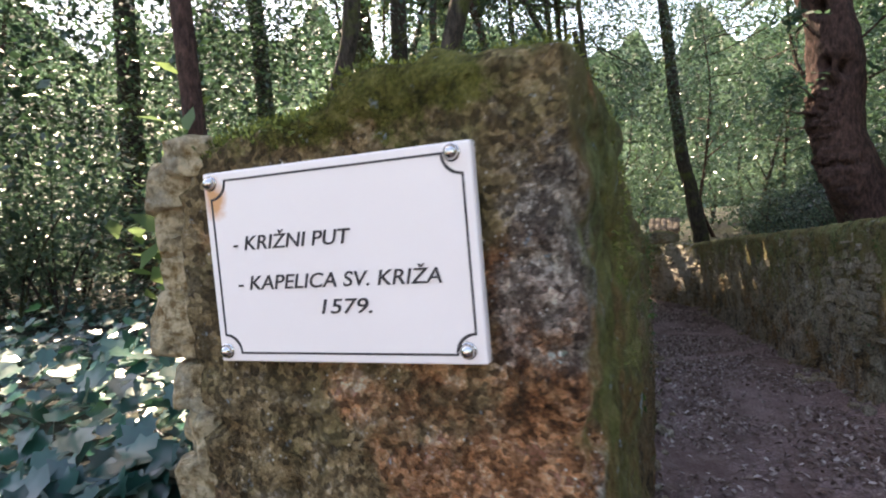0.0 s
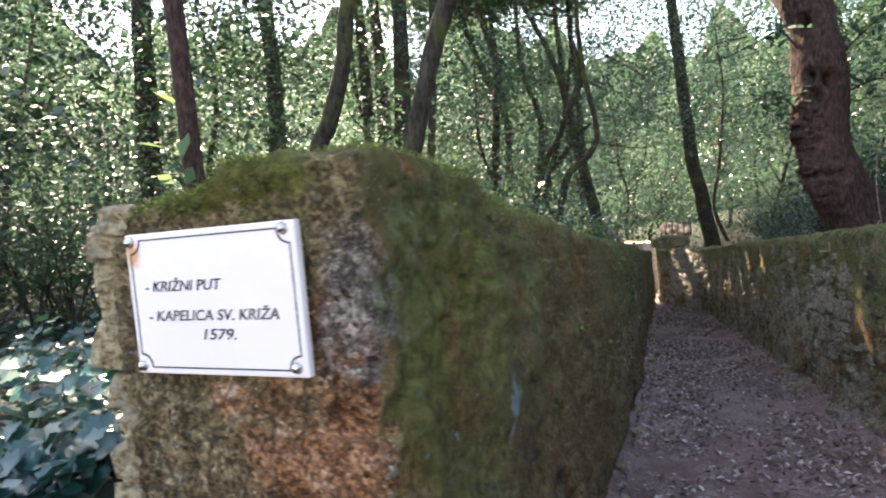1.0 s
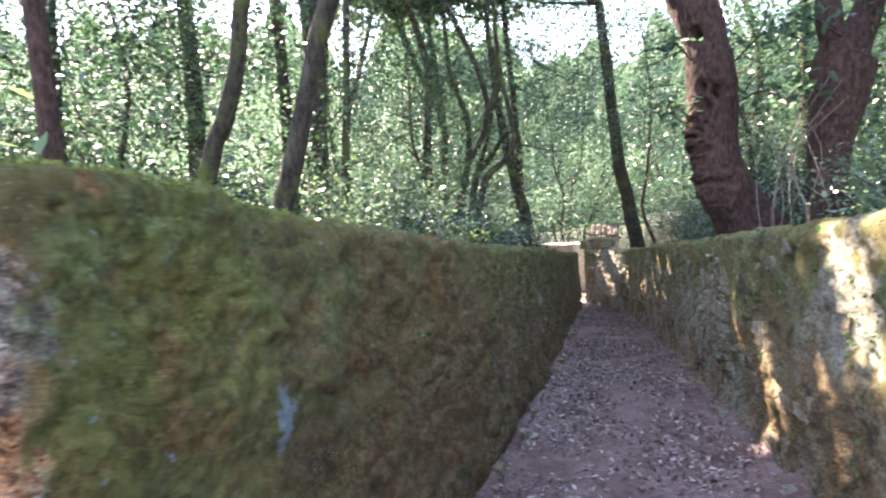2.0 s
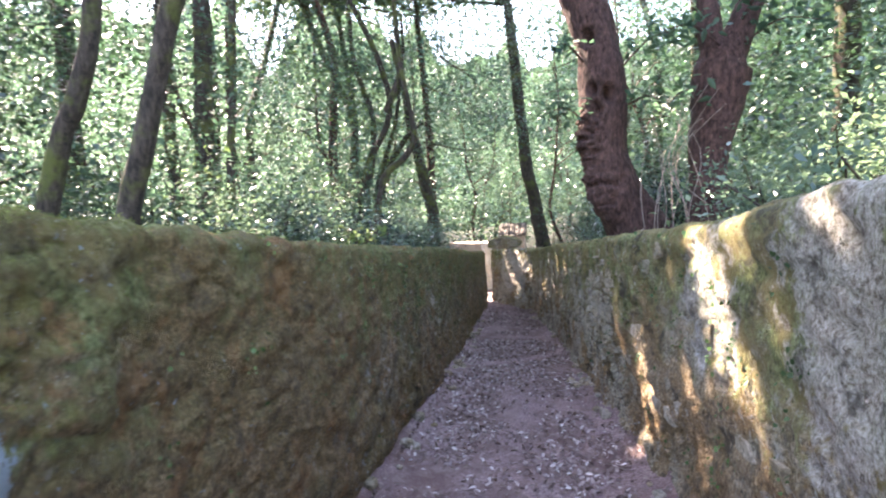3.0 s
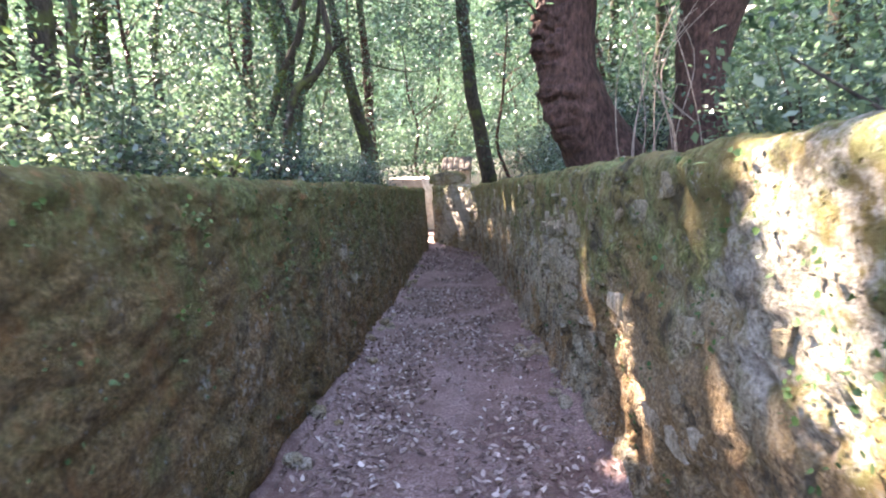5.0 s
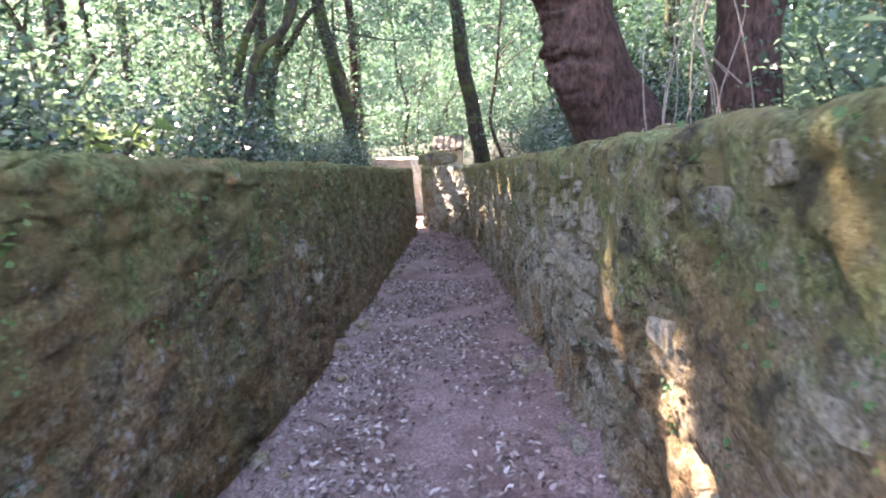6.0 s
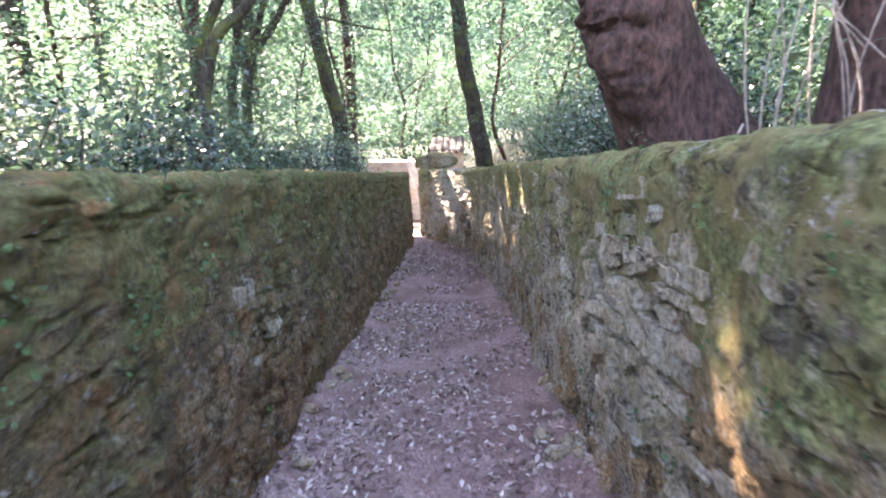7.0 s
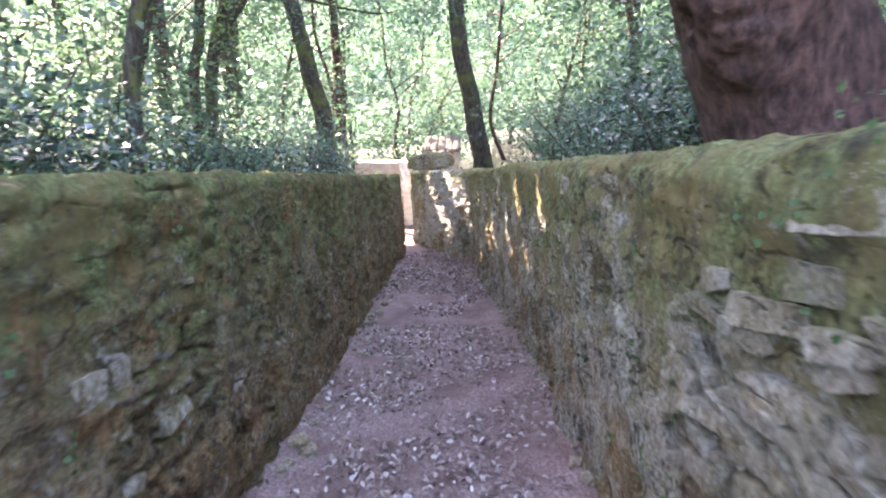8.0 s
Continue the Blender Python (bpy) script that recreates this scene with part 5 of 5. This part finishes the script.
# ---------------------------------------------------------------- ivy on the bank
def ivy_blade():
    """A five-pointed ivy leaf, folded along its midrib, unit size."""
    rim = [(0, -0.42), (0.2, -0.52), (0.5, -0.2), (0.34, -0.02), (0.42, 0.2), (0.18, 0.2), (0, 0.58), (-0.18, 0.2), (-0.42, 0.2), (-0.34, -0.02), (-0.5, -0.2), (-0.2, -0.52)]
    v = [(0, -0.05, -0.03)] + [(x, y, abs(x) * 0.22 - 0.12 * y * y) for x, y in rim]
    f = [(0, k + 1, (k + 1) % len(rim) + 1) for k in range(len(rim))]
    return np.array(v, float), np.array(f)


IV, IF = ivy_blade()


def turned(n, r, tilt):
    """Random leaf frames that look mostly upwards."""
    up = unit(np.array([0.05, -0.3, 1.0]) + r.normal(size=(n, 3)) * tilt)
    a = unit(np.cross(up, r.normal(size=(n, 3))))
    return np.stack([a, np.cross(up, a), up], -1)


r = np.random.default_rng(21)
n = 15000
px = -0.7 - 6.5 * r.uniform(size=n) ** 2.7
py = 0.2 + 7.5 * r.uniform(size=n) ** 1.4
keep = (px < inner_l(np.clip(py, 0.5, 14)) - 0.58)
px, py = px[keep], py[keep]
ip = np.stack([px, py, 0 * px], -1)
mound = np.clip(fbm(ip, 0.9, 3, 81) * 0.16 + 0.16, 0.02, 0.5)
ip[:, 2] = ground_z(px, py) + mound * r.uniform(0.05, 1.0, len(px)) + 0.03
sizes = 0.06 * r.uniform(0.5, 1.2, len(ip))
frames = turned(len(ip), r, 0.42)
ivy = empty("ivy", (-1.2, 1.2, float(ground_z(np.array([-1.2]), np.array([1.2]))[0])), "glossy dark green ivy covering the bank", "ivy")
base = np.array(ivy.location)
close = np.where((ip[:, 0] > -1.9) & (ip[:, 1] < 2.2))[0][:290]
rest = np.setdiff1d(np.arange(len(ip)), close)
v = ip[rest][:, None, :] + np.einsum("nij,kj->nki", frames[rest], IV) * sizes[rest][:, None, None] - base
f = IF[None] + (np.arange(len(rest)) * len(IV))[:, None, None]
obj("ivy_cover", mesh_of("ivy_cover", v.reshape(-1, 3), f.reshape(-1, 3)), IVY, ivy, kind="stuff")
blade = mesh_of("ivy_leaf", IV, IF)
blade.materials.append(IVY)
for i in close:
    o = obj("ivy_leaf", blade, None, ivy)
    o.matrix_basis = Matrix.Translation(ip[i] - base) @ Matrix(frames[i].tolist()).to_4x4() @ Matrix.Scale(float(sizes[i]), 4)

# ---------------------------------------------------------------- leaf litter, stones and rubble on the path
m = Nodes("dead_leaf")
c = m.ramp(m.geo.outputs["Random Per Island"], (0.0, (0.1, 0.06, 0.05)), (0.5, (0.22, 0.15, 0.135)), (0.82, (0.4, 0.315, 0.295)), (1.0, (0.7, 0.62, 0.58)))
DEAD = m.finish(m.mix(m.math("MULTIPLY", m.noise(40, 3), 0.4), c, (0.12, 0.08, 0.06)), 0.75)
r = np.random.default_rng(31)
n = 21000
py = -1.5 + 15.8 * r.uniform(size=n) ** 1.15
side = np.where(r.uniform(size=n) < 0.5, -1, 1)
half = (inner_r(np.clip(py, -4, 13.4)) - inner_l(np.clip(py, 0.5, 14.2))) / 2 - 0.02
mid = (inner_r(np.clip(py, -4, 13.4)) + inner_l(np.clip(py, 0.5, 14.2))) / 2
px = mid + side * half * np.clip(0.52 + r.normal(size=n) * 0.34, -0.6, 1.0)
lit = np.stack([px, py, path_z(px, py) + r.uniform(0.004, 0.02, n)], -1)
patchy = 1.7 * vnoise(lit, 2.3, 44) + 0.2 + r.uniform(-0.5, 0.5, n)
lit = lit[(patchy > 0) & (np.abs(px - mid) < half + 0.03)]
v, f = leaves(lit, 0.045, r, droop=0.0, wide=0.5, six=True, face=np.array([0, 0, 1.0]), spread=0.3)
obj("leaf_litter", mesh_of("leaf_litter", v, f), DEAD, None, "dry pale fallen leaves strewn along the path", "leaf litter", kind="stuff")


def rock_mesh(seed, flat=0.6, sides=2, rugged=0.0):
    r = np.random.default_rng(seed)
    bm = bmesh.new()
    bmesh.ops.create_icosphere(bm, subdivisions=sides, radius=0.5)
    co = np.array([v.co for v in bm.verts])
    k = 1 + fbm(co + seed, 2.0, 2, seed) * 0.35
    if rugged:
        k = k + fbm(co + seed, 6.0, 3, seed + 5) * rugged
    for v, s in zip(bm.verts, k):
        q = v.co * float(s)
        q.x, q.y, q.z = (max(-0.4, min(0.4, a)) for a in q)
        v.co = (q.x, q.y, q.z * flat)
    me = bpy.data.meshes.new("rock")
    bm.to_mesh(me)
    bm.free()
    return me


rocks = [rock_mesh(100 + k, 0.55 + 0.1 * (k % 3)) for k in range(6)]
for me in rocks:
    me.materials.append(STONE)
for k in range(85):
    y = 1.2 + 12.5 * r.uniform()
    s = -1 if r.uniform() < 0.5 else 1
    x = (inner_l(y) - 0.03 + abs(r.normal()) * 0.07) if s < 0 else (inner_r(y) + 0.02 - abs(r.normal()) * 0.08)
    size = r.uniform(0.04, 0.13)
    o = obj("rock", rocks[k % 6], None, None, "loose pale stone at the foot of the wall", "stone", "loose stones along the path")
    o.matrix_basis = pose(float(x), float(y), float(path_z(x, y)) + size * 0.12, r.uniform(-15, 15), r.uniform(-15, 15), r.uniform(0, 360)) @ Matrix.Diagonal((size, size * r.uniform(0.7, 1.2), size, 1))

# small things growing on the walls
me = wall_left.data
co = np.zeros(len(me.vertices) * 3)
me.vertices.foreach_get("co", co)
co = co.reshape(-1, 3)
no = np.zeros(len(me.vertices) * 3)
me.vertices.foreach_get("normal", no)
no = no.reshape(-1, 3)


def moss_points(co, no, r, n, need):
    level = co[:, 2] - line(co[:, 1], TOP_L) if need == "l" else co[:, 2] - line(co[:, 1], TOP_R)
    want = np.clip(no[:, 2], 0, 1) * 0.9 + np.clip(1 + level / 0.3, 0, 1) * 0.5 + vnoise(co, 5, 66) * 0.7 + vnoise(co, 1.7, 67) * 0.4 - 0.55
    want = np.where((level < -0.5) | ((need == "r") & (co[:, 1] < 2.7)), 0, want)
    want = want - 0.55 * (co[:, 1] < 0.9) * step(co[:, 0], -0.4, -0.25)
    want = np.where((co[:, 1] < 0.64) & (co[:, 0] > -0.56) & (co[:, 0] < -0.16) & (co[:, 2] < 1.99), 0, want)
    w = np.clip(want, 0, 1) * np.clip(3.5 - 1.2 * co[:, 1], 0.25, 3.5)
    i = r.choice(len(co), n, p=w / w.sum())
    return co[i] + r.normal(size=(n, 3)) * 0.004, no[i]


m = Nodes("moss_tuft")
c = m.ramp(m.geo.outputs["Random Per Island"], (0.0, (0.04, 0.055, 0.01)), (0.6, (0.13, 0.16, 0.028)), (1.0, (0.26, 0.29, 0.06)))
MOSS = m.finish(c, 0.9)


def moss(name, co, no, n, need, label):
    r = np.random.default_rng(n)
    p, q = moss_points(co, no, r, n, need)
    d = unit(q + r.normal(size=(n, 3)) * 0.6)
    s = 0.0045 * r.uniform(0.5, 1.6, n)[:, None] * np.where(p[:, 1] < 1.0, 1.25, 1.0)[:, None]
    side = unit(np.cross(d, r.normal(size=(n, 3)))) * s * 0.22
    v = np.stack([p - side, p + side, p + d * s * 0.6 + side * 0.8, p + d * s], 1)
    obj(name, mesh_of(name, v.reshape(-1, 3), np.arange(n * 4).reshape(n, 4)), MOSS, None, label, "moss", kind="stuff")


moss("moss_cover", co, no, 62000, "l", "soft green moss tufts on the wall top")
me = wall_right.data
cr = np.zeros(len(me.vertices) * 3)
me.vertices.foreach_get("co", cr)
cr = cr.reshape(-1, 3)
nr = np.zeros(len(me.vertices) * 3)
me.vertices.foreach_get("normal", nr)
nr = nr.reshape(-1, 3)
moss("moss_cover", cr, nr, 11000, "r", "yellow-green moss tufts on the sunny wall top")

# little ivy and fern sprigs rooted in the joints
r = np.random.default_rng(91)
sv, sf, k0 = [], [], 0
for src_co, src_no, lim in ((co, no, (1.5, 9)), (cr, nr, (2.2, 9))):
    face = np.abs(src_no[:, 0]) > 0.6
    ok = np.where(face & (src_co[:, 1] > lim[0]) & (src_co[:, 1] < lim[1]) & (src_co[:, 2] > floor_z(src_co[:, 1]) + 0.3)
                  & (np.abs(src_co[:, 0] - np.where(src_no[:, 0] > 0, inner_l(np.clip(src_co[:, 1], 0.5, 14)), inner_r(src_co[:, 1]))) < 0.12))[0]
    for i in r.choice(ok, 90):
        for j in range(r.integers(4, 11)):
            out = unit(src_no[i] + np.array([0, 0, 0.3]) + r.normal(size=3) * 0.5)
            a = unit(np.cross(out, r.normal(size=3)))
            fr = np.stack([a, np.cross(out, a), out], -1)
            v = src_co[i] + src_no[i] * r.uniform(0.008, 0.04) + r.normal(size=3) * np.array([0.01, 0.035, 0.035]) + (fr @ IV.T).T * r.uniform(0.008, 0.024)
            sv.append(v)
            sf.append(IF + k0)
            k0 += len(IV)
for cy, cz, cn in ((3.0, 1.22, 14), (2.75, 1.3, 16), (2.85, 1.05, 12), (3.75, 1.25, 16), (3.45, 1.2, 12)):
    for j in range(cn):
        out = unit(np.array([-1, 0, 0.4]) + r.normal(size=3) * 0.5)
        a = unit(np.cross(out, r.normal(size=3)))
        fr = np.stack([a, np.cross(out, a), out], -1)
        at_y = cy + r.normal() * 0.05
        v = np.array([float(inner_r(at_y)) - r.uniform(0.01, 0.06), at_y, cz + r.normal() * 0.07]) + (fr @ IV.T).T * r.uniform(0.012, 0.026)
        sv.append(v)
        sf.append(IF + k0)
        k0 += len(IV)
obj("wall_plants", mesh_of("wall_plants", np.vstack(sv), np.vstack(sf)), SPRIG, None, "small green sprigs rooted in the wall joints", "plants", kind="stuff")

# ---------------------------------------------------------------- around the bend: low walls, coped pillar and a tiled wayside roof
def block(name, size, at, turn, material, parent=None, label="", bevel=0.02, jitter=0.01, seed=0, gable=0.0):
    r = np.random.default_rng(seed)
    bm = bmesh.new()
    bmesh.ops.create_cube(bm, size=1.0)
    bmesh.ops.subdivide_edges(bm, edges=bm.edges[:], cuts=3, use_grid_fill=True)
    for v in bm.verts:
        v.co = Vector((v.co.x * size[0], v.co.y * size[1], v.co.z * size[2] + (gable * (1 - 2 * abs(v.co.x)) if v.co.z > 0.4 else 0))) + Vector(r.normal(size=3) * jitter)
    ob = part(name, bm, material, parent, label)
    ob.matrix_basis = pose(*at, 0, 0, turn)
    return ob


pillar = empty("pillar", (-0.6, 16.2, -0.6), "grey stone pillar with a low gabled cap", "pillar")
block("shaft", (0.66, 0.5, 1.25), (0, 0, 0.62), 8, WALL_R, pillar, seed=1)
block("cap", (0.86, 0.66, 0.16), (0, 0, 1.33), 8, WALL_R, pillar, "weathered gabled stone cap", gable=0.11, seed=2)
m = Nodes("clay_tile")
TILE = m.finish(m.ramp(m.noise(14, 4), (0.35, (0.04, 0.032, 0.026)), (0.65, (0.13, 0.105, 0.085))), 0.9, m.bump(m.noise(60, 4), 0.5, 0.01))
m = Nodes("plaster")
PLASTER = m.finish(m.ramp(m.noise(6, 5), (0.3, (0.3, 0.24, 0.19)), (0.7, (0.5, 0.42, 0.34))), 0.9, m.bump(m.noise(30, 4), 0.5, 0.01))
shrine = empty("wayside_shrine", (-0.52, 18.2, -0.6), "small plastered wayside shrine with a clay-tiled roof", "shrine")
block("body", (0.7, 0.6, 1.4), (0, 0, 0.7), 0, PLASTER, shrine, seed=3)
bm = bmesh.new()
for k in range(12):
    a0, a1 = math.pi * k / 12, math.pi * (k + 1) / 12
    ring = [bm.verts.new((0.075 * math.cos(a), y, 0.06 * math.sin(a))) for y in (-0.2, 0.2) for a in (a0, a1)]
    bm.faces.new((ring[0], ring[1], ring[3], ring[2]))
bmesh.ops.remove_doubles(bm, verts=bm.verts, dist=0.001)
bmesh.ops.solidify(bm, geom=bm.faces[:], thickness=0.015)
tile = part("roof_tile", bm, TILE, shrine)
k = 0
for row in range(2):
    for col in range(5):
        o = tile if k == 0 else obj("roof_tile", tile.data, None, shrine)
        o.matrix_basis = pose(-0.32 + 0.16 * col, -0.22 + 0.3 * row, 1.44 + 0.15 * row, 28, 0, 0)
        k += 1
block("roof_bed", (0.8, 0.7, 0.06), (0, 0, 1.43), 0, TILE, shrine, seed=4)
low = block("low_wall", (0.95, 0.4, 1.35), (-1.75, 17.1, 0.05), -6, PLASTER, None, "", seed=5, jitter=0.02)
tagged(low, "low sunlit plastered wall beyond the bend", "wall", kind="structure")
# near-white colour in place of sunlight on the strip beyond the bend
m = Nodes("sun_white")
SUN_WHITE = m.finish(m.ramp(m.noise(9, 5, 0.65), (0.34, (0.55, 0.5, 0.44)), (0.6, (0.82, 0.79, 0.73))), 0.9, m.bump(m.noise(40, 4), 0.5, 0.01))
low2 = block("low_wall", (0.4, 0.3, 1.36), (-1.1, 17.0, 0.02), -6, SUN_WHITE, None, "", seed=6, jitter=0.02)
tagged(low2, "wall end beyond the bend, whitened to look sunlit", "wall", kind="structure")

# shrubs that lean over the bank in the sun
for k, (x, y, i) in enumerate([(2.0, 7.6, 1), (1.75, 8.6, 1), (-1.2, 4.9, 1), (-1.25, 6.2, 1), (-1.4, 7.2, 1), (-1.5, 9.4, 0), (-1.7, 10.6, 1), (-1.8, 12.2, 0), (1.5, 10.2, 1), (1.3, 12.0, 0)]):
    copy_thing(protos[i], pose(x, y, float(ground_z(np.array([x]), np.array([y]))[0]) - 0.03, 0, 0, 47 * k))

sunny = shrub(97, 0.6, 0.85, 1500, 0.042, LEAF, "dense shrub of small shining leaves above the wall")
for k, (x, y) in enumerate([(2.12, 3.2), (2.2, 2.75), (2.45, 3.75), (2.3, 4.7), (2.95, 3.3), (3.3, 4.3), (2.75, 5.3)]):
    m4 = pose(x, y, float(ground_z(np.array([x]), np.array([y]))[0]) - 0.03, 0, 0, 71 * k)
    if k:
        copy_thing(sunny, m4)
    else:
        sunny.matrix_world = m4

# bleached twigs beside the forked tree
m = Nodes("dry_twig")
TWIG = m.finish(m.ramp(m.noise(30, 3), (0.35, (0.13, 0.095, 0.075)), (0.65, (0.3, 0.24, 0.2))), 0.85)
vine = empty("dry_twigs", (2.0, 6.0, 1.2), "bleached dry twigs hanging beside a trunk", "twigs")
r = np.random.default_rng(17)
for k in range(13):
    x0, y0 = r.uniform(-0.3, 0.25), r.uniform(-0.3, 0.1)
    q = smooth_path([(x0, y0, 0), (x0 + r.normal() * 0.06, y0, 0.5), (x0 + r.normal() * 0.12, y0, 1.0), (x0 + 0.12 + r.normal() * 0.25, y0, 1.3 + r.uniform(0, 0.6))], 14)
    v, f = tube(q, np.linspace(0.005, 0.002, 14), 5, 0.2, k)
    obj("twig", mesh_of("twig", v, f), TWIG, vine)

fallen = empty("fallen_twig", (1.48, 5.75, float(line(5.75, TOP_R)) + 0.012), "bleached bent twig lying on the wall top", "twig")
for pts in ([(-0.12, -0.06, 0), (0, 0, 0.008), (0.1, 0.05, 0.015), (0.14, 0.08, 0.06)], [(0.02, 0.01, 0.008), (0.05, -0.05, 0.02), (0.06, -0.1, 0.035)]):
    v, f = tube(smooth_path(pts, 12), np.linspace(0.009, 0.004, 12), 6, 0.2, 3)
    obj("twig", mesh_of("twig", v, f), TWIG, fallen)

# ---------------------------------------------------------------- stones bared in the walls
def stone_mesh(seed):
    """A rough wall stone, unit width and height, with worn edges: 8 corners pushed about, edges cut."""
    r = np.random.default_rng(seed)
    bm = bmesh.new()
    bmesh.ops.create_cube(bm, size=1.0)
    for v in bm.verts:
        v.co += Vector((r.normal() * 0.05, r.normal() * 0.12, r.normal() * 0.12))
    bmesh.ops.subdivide_edges(bm, edges=[e for e in bm.edges if abs(e.verts[0].co.y - e.verts[1].co.y) > 0.5], cuts=1)
    for v in bm.verts:
        v.co += Vector((r.normal() * 0.03, r.normal() * 0.03, r.normal() * 0.06))
    bmesh.ops.bevel(bm, geom=bm.edges[:], offset=0.03, segments=1, affect="EDGES")
    me = bpy.data.meshes.new("stone")
    bm.to_mesh(me)
    bm.free()
    me.materials.append(STONE)
    return me


kit = [stone_mesh(200 + k) for k in range(10)]


def lay_stones(parent, face, sign, y0, y1, h0, h1, seed, course, chance, proud):
    r = np.random.default_rng(seed)
    h = h0
    while h < h1:
        tall = r.uniform(*course)
        y = y0 + r.uniform(0, 0.2)
        while y < y1:
            wide = r.uniform(0.05, 0.2)
            yc = y + wide / 2
            if r.uniform() < chance(yc, h):
                x = float(face(yc))
                slope = math.degrees(math.atan2(float(face(yc + 0.1)) - x, 0.1))
                z = float(floor_z(yc)) + h + tall / 2 + r.normal() * 0.015
                o = obj("stone", kit[r.integers(0, 10)], None, parent)
                o.matrix_basis = pose(x + sign * (0.055 - proud * r.uniform(0.2, 1.6)), yc, z, -5 + r.normal() * 6, r.normal() * 5, -slope + r.normal() * 3) @ Matrix.Diagonal((0.12, wide * 0.96, tall * 0.93, 1))
            y += wide
        h += tall * 1.02


lay_stones(wall_right, inner_r, 1, 4.7, 7.2, 0.3, 1.35, 5, (0.035, 0.08), lambda y, h: 1.25 * math.exp(-((y - 5.7) / 0.62) ** 2 - ((h - 0.82) / 0.4) ** 2) - 0.18, 0.012)
lay_stones(wall_right, inner_r, 1, 2.2, 12.0, 0.3, 1.42, 15, (0.04, 0.09), lambda y, h: 0.05 if vnoise(np.array([[y, h, 0.0]]), 1.3, 9)[0] > 0 else 0.01, 0.012)
lay_stones(wall_left, inner_l, -1, 3.5, 8.0, 0.35, 1.3, 7, (0.05, 0.13), lambda y, h: 0.3 * math.exp(-((y - 6.3) / 0.5) ** 2) * (0.5 < h < 0.95), 0.0)
# rounded rubble down the outer corner of the wall end
ochre = [rock_mesh(120 + k, 0.75, 4, 0.16) for k in range(4)]
for me in ochre:
    me.materials.append(OCHRE)
r = np.random.default_rng(8)
for k, (dx, z, w, t) in enumerate([(0.02, 1.99, 0.07, 0.05), (-0.008, 1.955, 0.08, 0.06), (0.0, 1.9, 0.07, 0.065), (0.002, 1.845, 0.07, 0.055), (-0.01, 1.785, 0.085, 0.09), (0.0, 1.7, 0.07, 0.06), (0.004, 1.64, 0.07, 0.07), (-0.002, 1.57, 0.08, 0.07), (0.0, 1.5, 0.09, 0.08)]):
    o = obj("stone", ochre[k % 4], None, wall_left)
    o.matrix_basis = pose(-0.603 + dx * 1.4, 0.606, z, r.uniform(-12, 12), r.uniform(-12, 12), r.uniform(0, 360)) @ Matrix.Diagonal((w * 1.2, w * 1.1, t * 1.75, 1))
